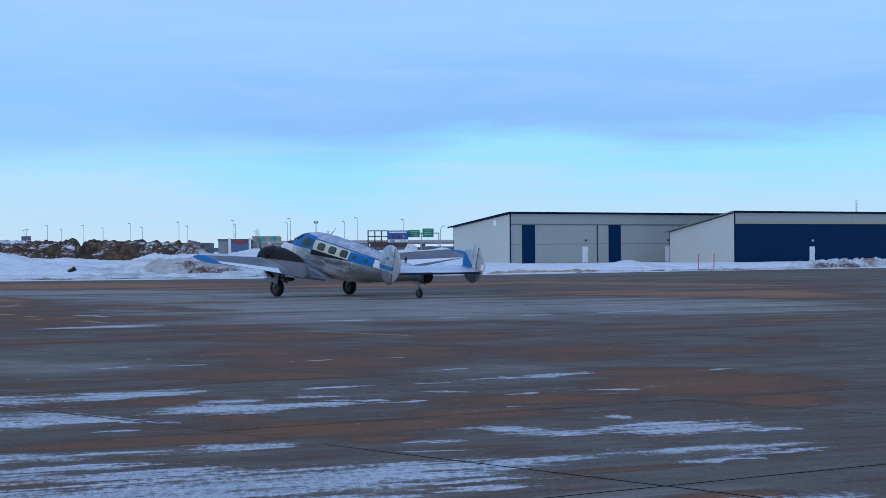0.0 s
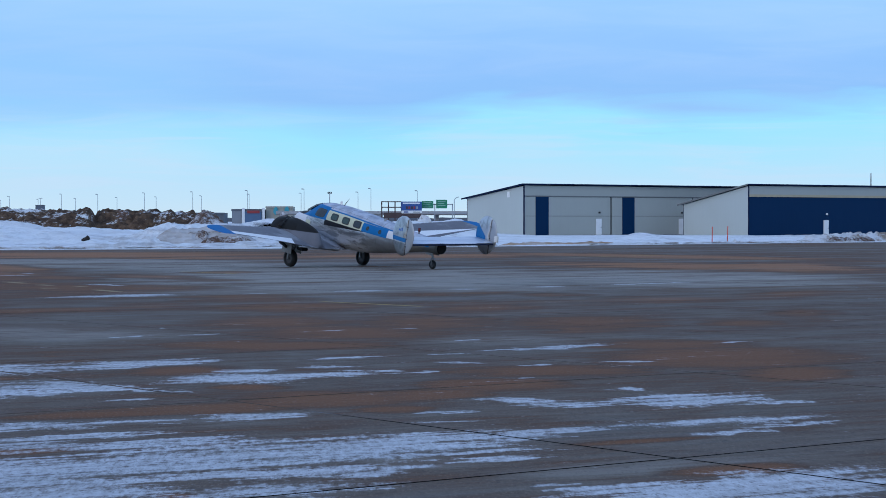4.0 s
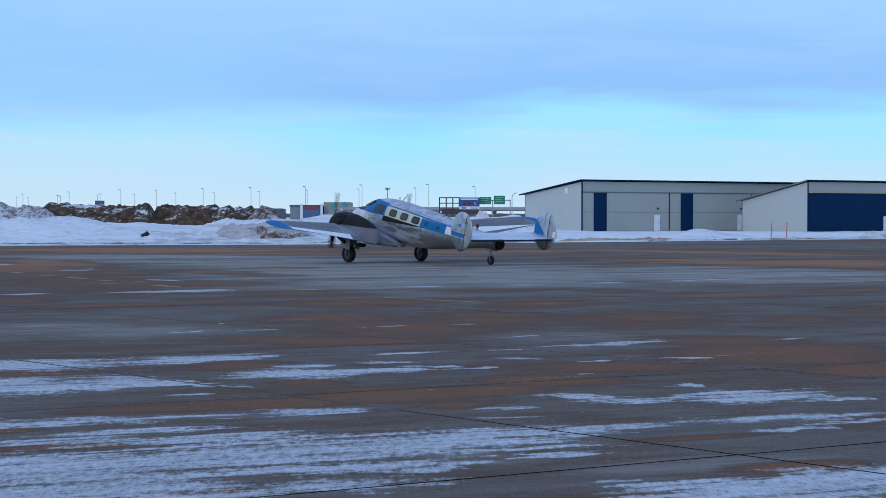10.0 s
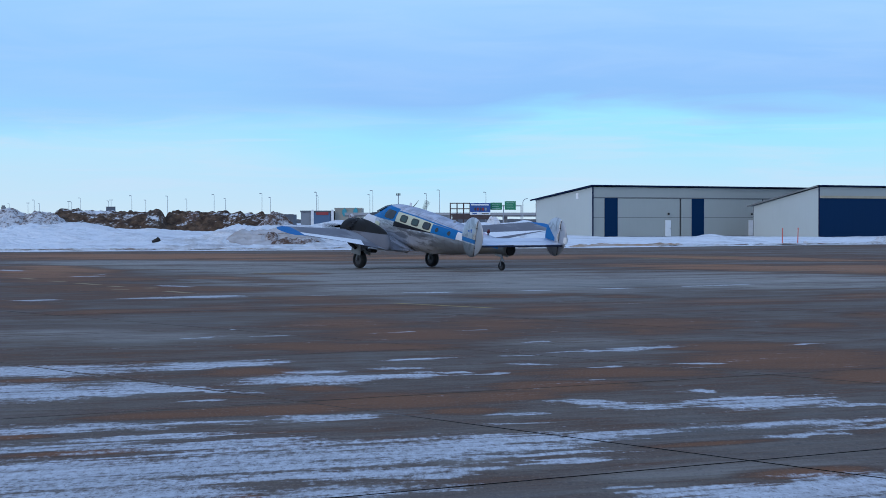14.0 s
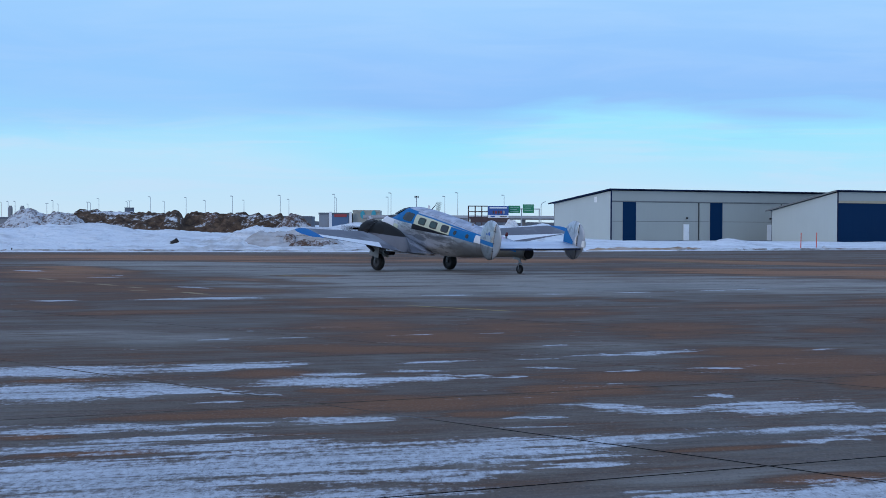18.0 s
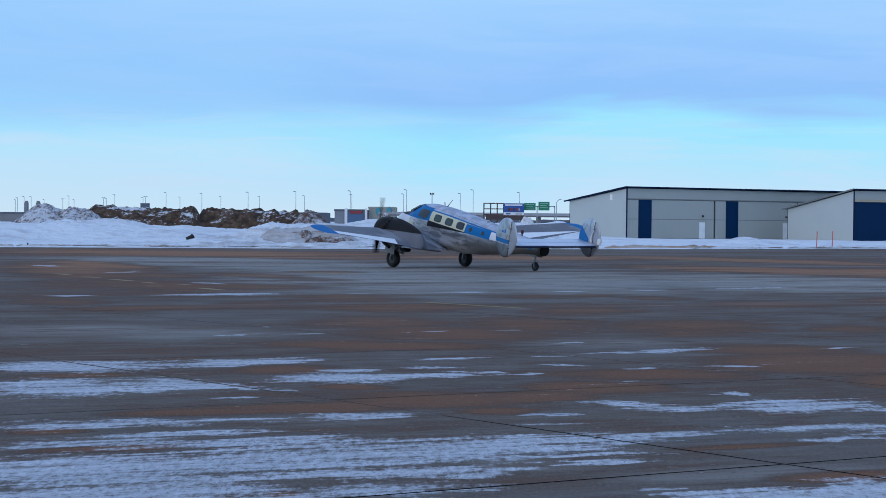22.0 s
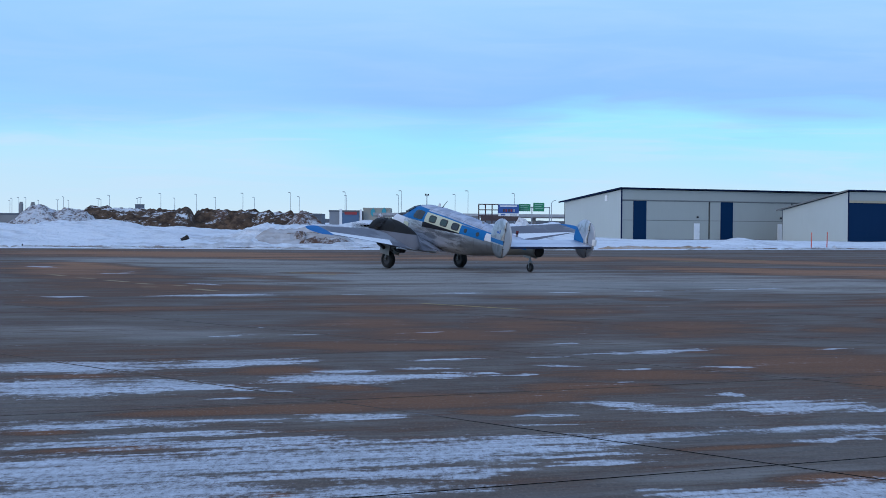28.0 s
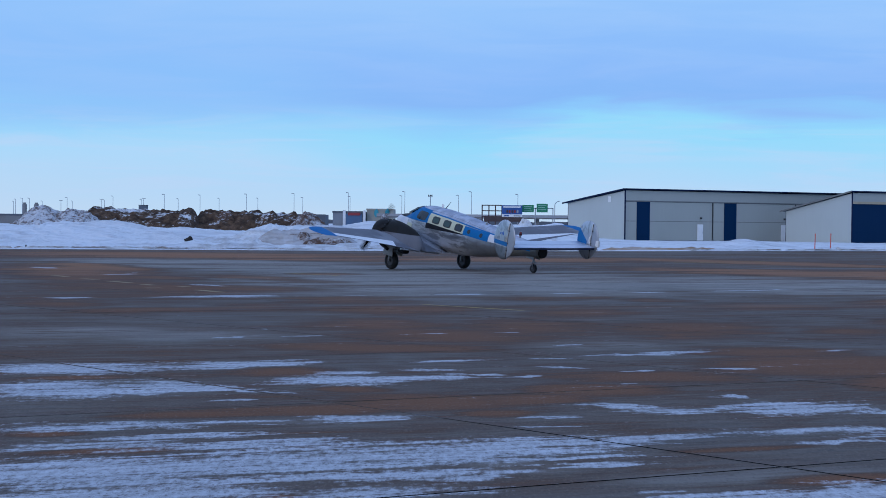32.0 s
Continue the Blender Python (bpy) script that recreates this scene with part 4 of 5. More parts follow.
def aerofoil(stations, sides=15, flip=1, tilt=0.02):
    """A wing through stations (y, leading edge x, chord, z, thickness)."""
    bm = bmesh.new()
    rings = []
    for y, le, chord, z, thick in stations:
        ring = []
        for k in range(2 * sides):
            up = k < sides
            s = (k / (sides - 1)) if up else 1 - (k - sides + 1) / (sides + 1)
            s2 = s * s * (3 - 2 * s)
            h = thick * 2.6 * (0.2969 * math.sqrt(s2) - 0.126 * s2 - 0.3516 * s2**2 + 0.2843 * s2**3 - 0.1015 * s2**4) * (1.0 if up else -0.62)
            ring.append(bm.verts.new((le - chord * s2, y * flip, z + h + chord * (tilt * (0.5 - s2) + 0.02))))
        rings.append(ring)
    for r0, r1 in zip(rings, rings[1:]):
        for k in range(2 * sides):
            bm.faces.new((r0[k], r0[(k + 1) % (2 * sides)], r1[(k + 1) % (2 * sides)], r1[k]))
    bm.faces.new(rings[0]), bm.faces.new(rings[-1])
    bmesh.ops.remove_doubles(bm, verts=bm.verts, dist=0.0005)
    bmesh.ops.recalc_face_normals(bm, faces=bm.faces)
    return bm



def cut(bm, x, ahead):
    """The part of a closed skin that lies ahead of x, or behind it, closed again."""
    own = bm.copy()
    made = bmesh.ops.bisect_plane(own, geom=own.verts[:] + own.edges[:] + own.faces[:], plane_co=(x, 0, 0), plane_no=(1, 0, 0), clear_inner=ahead, clear_outer=not ahead)
    rim = [g for g in made["geom_cut"] if isinstance(g, bmesh.types.BMEdge)]
    bmesh.ops.contextual_create(own, geom=rim)
    return own


HULL = ((2.40, 0.06, 1.42, 1.62), (2.33, 0.24, 1.25, 1.80), (2.05, 0.42, 1.09, 1.98), (1.65, 0.55, 0.99, 2.09), (1.32, 0.61, 0.95, 2.18),
        (1.00, 0.65, 0.95, 2.37), (0.62, 0.68, 0.95, 2.60), (0.20, 0.70, 0.96, 2.71), (-0.7, 0.71, 0.99, 2.76), (-1.9, 0.70, 1.06, 2.75),
        (-2.95, 0.66, 1.20, 2.71), (-4.06, 0.57, 1.44, 2.65), (-5.05, 0.46, 1.67, 2.59), (-6.2, 0.35, 1.93, 2.54), (-6.75, 0.31, 1.99, 2.515), (-7.0, 0.27, 2.02, 2.50))


def half_width(x, z):
    """The hull's half width at x and height z."""
    for (x0, w0, l0, h0), (x1, w1, l1, h1) in zip(HULL, HULL[1:]):
        if x0 >= x >= x1:
            t = (x - x0) / (x1 - x0)
            w, lo, hi = w0 + (w1 - w0) * t, l0 + (l1 - l0) * t, h0 + (h1 - h0) * t
            s = min(1.0, abs((z - (lo + hi) / 2) / ((hi - lo) / 2))) ** (1 / 0.86)
            return w * math.sqrt(max(0.0, 1 - s * s)) ** 0.86
    return 0.0


def hull_patch(x0, x1, z0, z1, side, lift, corner=0.06, thick=0.02, skew=0.0):
    """A curved panel with rounded corners that lies on the hull's side."""
    bm = bmesh.new()
    nx, nz = 10, 8
    grid = []
    for i in range(nx + 1):
        row = []
        for j in range(nz + 1):
            a, b = i / nx * 2 - 1, j / nz * 2 - 1
            r = min(0.99, corner * 2 / min(abs(x1 - x0), z1 - z0))
            f = 1 - r * 0.29 * (max(0, abs(a) - 1 + r) * max(0, abs(b) - 1 + r)) / (r * r)
            x, z = (x0 + x1) / 2 + (x1 - x0) / 2 * a * f, (z0 + z1) / 2 + (z1 - z0) / 2 * b * f
            x += skew * (z - z0)
            row.append(bm.verts.new((x, side * (half_width(x, z) + lift), z)))
        grid.append(row)
    for i in range(nx):
        for j in range(nz):
            bm.faces.new((grid[i][j], grid[i + 1][j], grid[i + 1][j + 1], grid[i][j + 1]))
    made = bmesh.ops.extrude_face_region(bm, geom=bm.faces[:])
    bmesh.ops.translate(bm, vec=(0, -side * thick, 0), verts=[g for g in made["geom"] if isinstance(g, bmesh.types.BMVert)])
    bmesh.ops.recalc_face_normals(bm, faces=bm.faces)
    return bm


def wheel(parent, centre, radius, width, name="main_wheel"):
    w = part(name, bmesh.new(), None, parent)
    tyre = bmesh.new()
    rings = 28
    prof = [(radius * k, width * u) for k, u in ((0.56, -0.40), (0.70, -0.50), (0.88, -0.46), (0.97, -0.28), (1.0, 0.0), (0.97, 0.28), (0.88, 0.46), (0.70, 0.50), (0.56, 0.40))]
    spun = [[tyre.verts.new((r * math.cos(2 * math.pi * k / rings), y, r * math.sin(2 * math.pi * k / rings))) for r, y in prof] for k in range(rings)]
    for k in range(rings):
        a, b = spun[k], spun[(k + 1) % rings]
        for i in range(len(prof)):
            tyre.faces.new((a[i], a[(i + 1) % len(prof)], b[(i + 1) % len(prof)], b[i]))
    bmesh.ops.recalc_face_normals(tyre, faces=tyre.faces)
    part("tyre", tyre, TYRE, w, "black rubber tyre", True)
    rim = rod((0, -width * 0.36, 0), (0, width * 0.36, 0), radius * 0.57, sides=24)
    rod((0, -width * 0.46, 0), (0, width * 0.46, 0), radius * 0.20, sides=16, bm=rim)
    part("rim", rim, RIM_GREY, w, "dark grey metal rim")
    w.matrix_basis = Matrix.Translation(centre)
    return w


def engine(plane, side):
    y = 1.97 * side
    cz = 1.44
    keys = ((1.10, 0.38, cz - 0.38, cz + 0.38), (1.08, 0.47, cz - 0.47, cz + 0.47), (0.98, 0.53, cz - 0.53, cz + 0.53), (0.78, 0.545, cz - 0.545, cz + 0.545), (0.42, 0.53, cz - 0.53, cz + 0.53))
    def moved(bm):
        bmesh.ops.translate(bm, vec=(0, y, 0), verts=bm.verts)
        return bm
    cowl = part("engine_cowl", moved(loft(keys, 40, 1.0)), SOOT, plane, "black engine cowling", True)
    flaps = bmesh.new()
    for k in range(16):
        a = 2 * math.pi * (k + 0.5) / 16
        own = box(0.26, 0.46, -0.085, 0.085, -0.008, 0.008)
        bmesh.ops.transform(own, matrix=Matrix.Translation((0, y, cz)) @ Matrix.Rotation(a, 4, "X") @ Matrix.Translation((0, 0, 0.54)) @ Matrix.Rotation(-0.2, 4, "Y"), verts=own.verts)
        joined(flaps, own)
    part("cowl_flaps", flaps, SOOT, cowl, "ring of sooty cowl flaps")
    nacelle = ((0.44, 0.46, 0.98, 2.03), (0.05, 0.44, 0.94, 2.06), (-0.4, 0.38, 1.00, 1.95), (-0.8, 0.22, 1.10, 1.70), (-1.0, 0.08, 1.20, 1.50))
    pod = part("nacelle", moved(loft(refine(nacelle, 0.12), 32, 0.95)), NACELLE, plane, "grey engine nacelle with a sooty black top", True)
    # its tail is a bell-shaped fairing whose flanks run out onto the wing
    tail = refine(((0.42, 0.46, 1.45, 2.03), (0.05, 0.52, 1.42, 2.09), (-0.4, 0.60, 1.38, 2.07), (-1.0, 0.60, 1.26, 1.98), (-1.45, 0.50, 1.20, 1.83), (-1.66, 0.38, 1.20, 1.64), (-1.80, 0.24, 1.19, 1.38), (-1.85, 0.06, 1.18, 1.22)), 0.12)
    spans = [k / 14 for k in range(-14, 15)]
    fairing = field(tail, spans, lambda row, k: (row[0], row[1] * k, row[2] + (row[3] - row[2]) * (0.5 + 0.5 * math.cos(math.pi * k)) ** 0.9))
    bmesh.ops.recalc_face_normals(fairing, faces=fairing.faces)
    bmesh.ops.solidify(fairing, geom=fairing.faces[:], thickness=0.02)
    part("fairing", moved(fairing), NACELLE, pod, "black-topped fairing behind the engine", True)
    part("exhaust_pipe", rod((0.35, y + 0.42 * side, 1.02), (-0.15, y + 0.47 * side, 0.90), 0.075, 0.065, bm=None), SOOT, plane)
    # gear
    strut = rod((0.12, y, 1.05), (0.07, y, 0.74), 0.065)
    for s in (-1, 1):
        rod((0.07, y + 0.16 * s, 0.74), (0.065, y + 0.16 * s, 0.34), 0.032, bm=strut)
    rod((0.07, y - 0.18, 0.74), (0.07, y + 0.18, 0.74), 0.035, bm=strut)
    rod((0.10, y, 0.80), (-0.60, y, 0.98), 0.03, bm=strut)
    part("gear_strut", strut, STEEL, plane, "grey main gear leg with a fork")
    for s in (-1, 1):
        part("gear_door", box(-0.28, 0.36, y + 0.27 * s - 0.012, y + 0.27 * s + 0.012, 0.60, 1.02, 0.01), DOOR_GREY, plane, "open grey gear door")
    part("gear_fairing", box(-0.86, -0.42, y - 0.16, y + 0.16, 0.84, 1.00, 0.04), SOOT, plane)
    wheel(plane, (0.065, y, 0.36), 0.365, 0.27)
    hub = part("propeller", loft(((0.18, 0.02, -0.02, 0.02), (0.12, 0.09, -0.09, 0.09), (0.0, 0.13, -0.13, 0.13), (-0.14, 0.13, -0.13, 0.13)), 20, 1.0), STEEL, plane, "spinning two-blade propeller", True)
    for s in (-1, 1):
        bm = bmesh.new()
        rings = []
        for r, chord, twist, t in ((0.10, 0.10, 70, 0.09), (0.25, 0.16, 50, 0.06), (0.55, 0.25, 30, 0.035), (0.90, 0.26, 20, 0.022), (1.12, 0.23, 16, 0.015), (1.20, 0.13, 14, 0.008)):
            ring = []
            for k in range(10):
                a = 2 * math.pi * k / 10
                p = Vector((math.sin(a) * t / 2, math.cos(a) * chord / 2, 0))
                p.rotate(Euler((0, 0, radians(90 - twist) * s)))
                ring.append(bm.verts.new((p.x, p.y, r * s)))
            rings.append(ring)
        for r0, r1 in zip(rings, rings[1:]):
            for k in range(10):
                bm.faces.new((r0[k], r0[(k + 1) % 10], r1[(k + 1) % 10], r1[k]))
        bm.faces.new(rings[0]), bm.faces.new(rings[-1])
        bmesh.ops.recalc_face_normals(bm, faces=bm.faces)
        part("blade", bm, BLADE, hub, "dark propeller blade", True)
    hub.matrix_basis = Matrix.Translation((1.32, y, cz + 0.09))
    return hub


def aircraft():
    plane = thing("airplane", "polished silver and blue twin-engine propeller airplane on its tailwheel", "airplane", PLANE)
    body = part("fuselage", loft(refine(HULL, 0.10), 72), BODY, plane, "polished metal fuselage with blue and cream bands", True)
    part("tail_cap", rod((-6.995, 0, 2.26), (-7.08, 0, 2.265), 0.23, 0.21, 24), SOOT, body, "dark round tail end")
    for s in (1, -1):
        for x in (-0.90, -1.645, -2.39):
            pane = part("window", hull_patch(x - 0.235, x + 0.235, 2.15, 2.445, s, 0.010, 0.07), DARK_GAP, body, "rounded square cabin window")
            part("pane", hull_patch(x - 0.195, x + 0.195, 2.185, 2.41, s, 0.018, 0.06), GLASS_GREEN if x > -2 else GLASS_DARK, pane)
        for x in (-3.05, -3.78):
            part("porthole", hull_patch(x - 0.09, x + 0.09, 2.18, 2.36, s, 0.010, 0.085), GLASS_DARK, body, "small round window")
        part("cockpit_window", hull_patch(-0.20, 0.44, 2.13, 2.49, s, 0.012, 0.07, skew=-0.25), GLASS_DARK, body, "dark cockpit side window")
        part("nose_panel", hull_patch(0.66, 0.98, 1.64, 1.86, s, 0.008, 0.03), CREAM_PANEL, body, "cream square panel")
    for s in (1, -1):
        bm = bmesh.new()
        q = [(1.34, 0.04 * s, 2.18), (1.20, 0.44 * s, 2.17), (0.66, 0.42 * s, 2.49), (0.70, 0.04 * s, 2.545)]
        near = [bm.verts.new(p) for p in q]
        far = [bm.verts.new((x - 0.04, y, z - 0.05)) for x, y, z in q]
        bm.faces.new(near), bm.faces.new(far[::-1])
        for i in range(4):
            bm.faces.new((near[i], near[(i + 1) % 4], far[(i + 1) % 4], far[i]))
        bmesh.ops.translate(bm, vec=(0.05, 0, 0.055), verts=bm.verts)
        bmesh.ops.recalc_face_normals(bm, faces=bm.faces)
        part("windscreen", bm, GLASS_SKY, body, "raked windscreen pane")
    # bars stand for the lettering
    for i in range(3):
        part("marking", hull_patch(-4.72 - 0.16 * i, -4.60 - 0.16 * i, 2.20, 2.36, 1, 0.006, 0.01), NAVY_EDGE, body, "blue bar of lettering")
    for s in (1, -1):
        stations = refine(((0.45, 1.05, 2.80, 1.14, 0.80), (1.97, 1.00, 2.80, 1.22, 0.80), (2.6, 0.90, 2.66, 1.30, 0.64), (4.5, 0.32, 1.92, 1.565, 0.25), (6.40, -0.24, 1.30, 1.785, 0.15)), 0.35)
        stations += [(6.68, -0.36, 1.22, 1.80, 0.13), (6.86, -0.50, 0.95, 1.82, 0.09), (6.97, -0.66, 0.60, 1.835, 0.05), (7.01, -0.82, 0.28, 1.84, 0.02)]
        if s < 0:
            stations = [(y * 1.095, le, chord, z + 0.034 * max(0, y - 2), t) for y, le, chord, z, t in stations]
        wing = part("wing", aerofoil(stations, 15, s, 0.075), WING, plane, "grey wing with a white flash and blue tip", True)
        seam = rod((-1.36, 2.9 * s, 1.30), (-0.92, 6.2 * s, 1.77), 0.010, sides=6)
        part("aileron_seam", seam, DARK_GAP, wing)
        part("flap", rod((-1.70, 0.9 * s, 1.05), (-1.70, 3.0 * s, 1.25), 0.035, sides=8), ALU, wing, "lowered metal flap edge")
    for s in (1, -1):
        fin = bmesh.new()
        count = 40
        def outline(k):
            a = 2 * math.pi * k / count
            c, t = math.cos(a), math.sin(a)
            return c * (0.64 if c < 0 else 0.63) * (1 + 0.06 * t), t * (0.82 if t > 0 else 0.76)
        rings = []
        for y, scale in [(-0.045 * v, sc) for sc, v in ((0.0, 1.0), (0.5, 0.97), (0.85, 0.72), (0.97, 0.36), (1.0, 0.0))] + [(0.045 * v, sc) for sc, v in ((0.97, 0.36), (0.85, 0.72), (0.5, 0.97), (0.0, 1.0))]:
            if scale == 0.0:
                rings.append([fin.verts.new((-7.16, 2.23 * s + y, 2.80))])
            else:
                rings.append([fin.verts.new((-7.16 + outline(k)[0] * scale, 2.23 * s + y, 2.80 + outline(k)[1] * scale)) for k in range(count)])
        for r0, r1 in zip(rings, rings[1:]):
            for k in range(count):
                q = [r0[k % len(r0)], r0[(k + 1) % len(r0)], r1[(k + 1) % len(r1)], r1[k % len(r1)]]
                fin.faces.new([v for i, v in enumerate(q) if v not in q[:i]])
        bmesh.ops.recalc_face_normals(fin, faces=fin.faces)
        f = part("tail_fin", cut(fin, -7.390, True), FIN, plane, "oval polished metal fin with blue paint", True)
        part("rudder", cut(fin, -7.402, False), RUDDER, f, "dull grey metal rudder", True)
        fin.free()
        part("rudder_gap", box(-7.404, -7.388, 2.23 * s - 0.044, 2.23 * s + 0.044, 2.12, 3.52), DARK_GAP, f)
        if s < 0:
            part("rudder_tab", box(-7.86, -7.66, 2.23 * s - 0.05, 2.23 * s + 0.05, 2.66, 2.92, 0.02), OFF_WHITE, f)
        for z in (2.42, 2.72, 3.2):
            part("hinge", box(-7.44, -7.36, 2.23 * s - 0.055, 2.23 * s + 0.055, z, z + 0.04, 0.01), DARK_GAP, f)
        if s > 0:
            for i in range(3):
                part("marking", box(-7.12 + 0.08 * i, -7.075 + 0.08 * i, 2.23 + 0.036, 2.23 + 0.050, 3.00, 3.14 - 0.03 * i), BLUE_BAR, f, "blue bar of lettering")
    flat = aerofoil([(y, -6.52, 1.16, 2.60, 0.13) for y in (-2.20, -1.5, -0.7, 0, 0.7, 1.5, 2.20)])
    tail = part("tailplane", cut(flat, -7.22, True), TAIL, plane, "white tailplane between the fins", True)
    part("elevator", cut(flat, -7.24, False), TAIL, tail, "white elevator with a dark blue edge", True)
    flat.free()
    part("elevator_edge", box(-7.73, -7.665, -2.14, 2.14, 2.535, 2.60, 0.015), NAVY_EDGE, plane, "dark blue elevator edge")
    # tailwheel
    leg = rod((-6.50, 0, 2.10), (-6.58, 0, 1.76), 0.045)
    for s in (-1, 1):
        rod((-6.58, 0.075 * s, 1.78), (-6.62, 0.075 * s, 1.52), 0.02, bm=leg)
    rod((-6.58, -0.09, 1.77), (-6.58, 0.09, 1.77), 0.025, bm=leg)
    rod((-6.25, 0, 2.02), (-6.58, 0, 1.80), 0.02, bm=leg)
    part("tailwheel_leg", leg, STEEL, plane, "grey tailwheel fork")
    for s in (-1, 1):
        part("tailwheel_door", box(-6.75, -6.30, 0.17 * s - 0.01, 0.17 * s + 0.01, 1.90, 2.10, 0.008), DOOR_GREY, plane)
    wheel(plane, (-6.62, 0, 1.525), 0.185, 0.11, "tail_wheel")
    part("whip_antenna", rod((-0.62, 0, 2.74), (-0.92, 0, 3.10), 0.018, 0.008), DARK_GAP, plane, "raked whip antenna")
    part("antenna_blade", box(-0.50, -0.36, -0.012, 0.012, 2.73, 2.90, 0.01), OFF_WHITE, plane)
    part("vent_stub", rod((-3.5, 0.1, 2.66), (-3.5, 0.1, 2.76), 0.05), ALU, plane)
    part("beacon_base", rod((-5.55, 0, 2.53), (-5.55, 0, 2.66), 0.05, 0.04), STEEL, plane, "beacon foot")
    lamp = part("beacon", rod((0, 0, -0.08), (0, 0, 0.07), 0.062, 0.052, 20), RED_LENS, plane, "red rotating beacon", True)
    part("bulb", box(-0.076, -0.050, -0.032, 0.032, -0.06, 0.055, 0.008), FLASH, lamp, "glowing red bulb")
    lamp.matrix_basis = Matrix.Translation((-5.55, 0, 2.74))
    return engine(plane, 1), engine(plane, -1), lamp


BLUE_BAR = worn((0.05, 0.16, 0.50), 4, 0.3, 0.4)
RED_LENS = worn((0.10, 0.008, 0.012), 4, 0.2, 0.2)
FLASH = material("beacon_glow", (1.0, 0.1, 0.1), 0.4)
FLASH.node_tree.nodes["Principled BSDF"].inputs["Emission Color"].default_value = (1.0, 0.02, 0.04, 1)
FLASH.node_tree.nodes["Principled BSDF"].inputs["Emission Strength"].default_value = 9.0
PROPELLER_LEFT, PROPELLER_RIGHT, BEACON = aircraft()


# ---- beyond the airfield ----
# grey lightened: haze of the distance is put into the colour
POLE_GREY = worn((0.30, 0.32, 0.35), 1, 0.2, 0.5)
POLES = ((-284, 1310), (-248, 1149), (-232, 1091), (-228, 1089), (-257, 1264), (-198, 1033), (-236, 1247), (-201, 1154), (-160, 940), (-170, 1083),
         (-125, 855), (-145, 1038), (-112, 865), (-119, 987), (-88, 816), (-99, 966), (-67, 783), (-75, 920), (-45, 748), (-51, 858),
         (-29, 821), (-24, 707), (-7, 787), (-2, 694), (14, 748))
TWIN_POLES = ((-236, 1213), (-195, 1111), (-161, 1033))


def street_lamp(x, y, twin):
    s = y / 800
    lamp = thing("street_lamp", "tall grey highway lamp post" if not twin else "tall grey highway lamp post with two arms", "street lamp", pose(x, y, -0.16), "highway lamp posts")
    part("pole", rod((0, 0, 0), (0, 0, 11.9), 0.11 * s, 0.075 * s, 8), POLE_GREY, lamp)
    for side in ((-1, 1) if twin else (-1,)):
        part("arm", rod((0, 0, 11.75), (0.5 * side, 0, 11.9), 0.07 * s, bm=None, sides=6), POLE_GREY, lamp)
        part("lamp_head", box(0.55 * side - 0.4, 0.55 * side + 0.4, -0.2, 0.2, 11.78, 12.05, 0.05), POLE_GREY, lamp)
    return lamp


for x, y in POLES:
    street_lamp(x, y, False)
for x, y in TWIN_POLES:
    street_lamp(x, y, True)


def flood_mast(x, y):
    mast = thing("flood_mast", "steel mast with a crown of floodlights", "light mast", pose(x, y, -0.16))
    part("pole", rod((0, 0, 0), (0, 0, 11.2), 0.2, 0.14, 8), POLE_GREY, mast)
    part("crown", box(-0.8, 0.8, -0.4, 0.4, 11.0, 11.2, 0.05), POLE_GREY, mast)
    for k in (-0.55, 0.0, 0.55):
        part("floodlight", box(k - 0.2, k + 0.2, -0.3, 0.3, 11.22, 11.8, 0.06), DARK_GAP, mast)


flood_mast(-17, 771)

SIGN_GREEN = worn((0.010, 0.19, 0.085), 1, 0.1, 0.4)
SIGN_WHITE = worn((0.7, 0.7, 0.7), 1, 0.1, 0.5)
PANEL_BLUE = worn((0.02, 0.075, 0.26), 1, 0.1, 0.4)
PANEL_RED = worn((0.26, 0.025, 0.03), 1, 0.1, 0.5)
DARK_STEEL = worn((0.050, 0.026, 0.026), 1, 0.3, 0.6)
TEAL = worn((0.03, 0.27, 0.33), 1, 0.1, 0.5)
STORE_GREY = worn((0.20, 0.22, 0.25), 0.3, 0.2, 0.7)
STORE_BLUE = worn((0.06, 0.12, 0.22), 0.3, 0.2, 0.6)
STORE_TAN = worn((0.30, 0.29, 0.25), 0.3, 0.2, 0.7)
FAR_CONCRETE = worn((0.20, 0.20, 0.205), 0.2, 0.4, 0.8)
PALE_CONCRETE = worn((0.34, 0.34, 0.35), 0.2, 0.4, 0.8)
# dark tone of the horizon, paled by haze mixed into the colour
FAR_DARK = worn((0.10, 0.115, 0.14), 0.2, 0.4, 0.9)


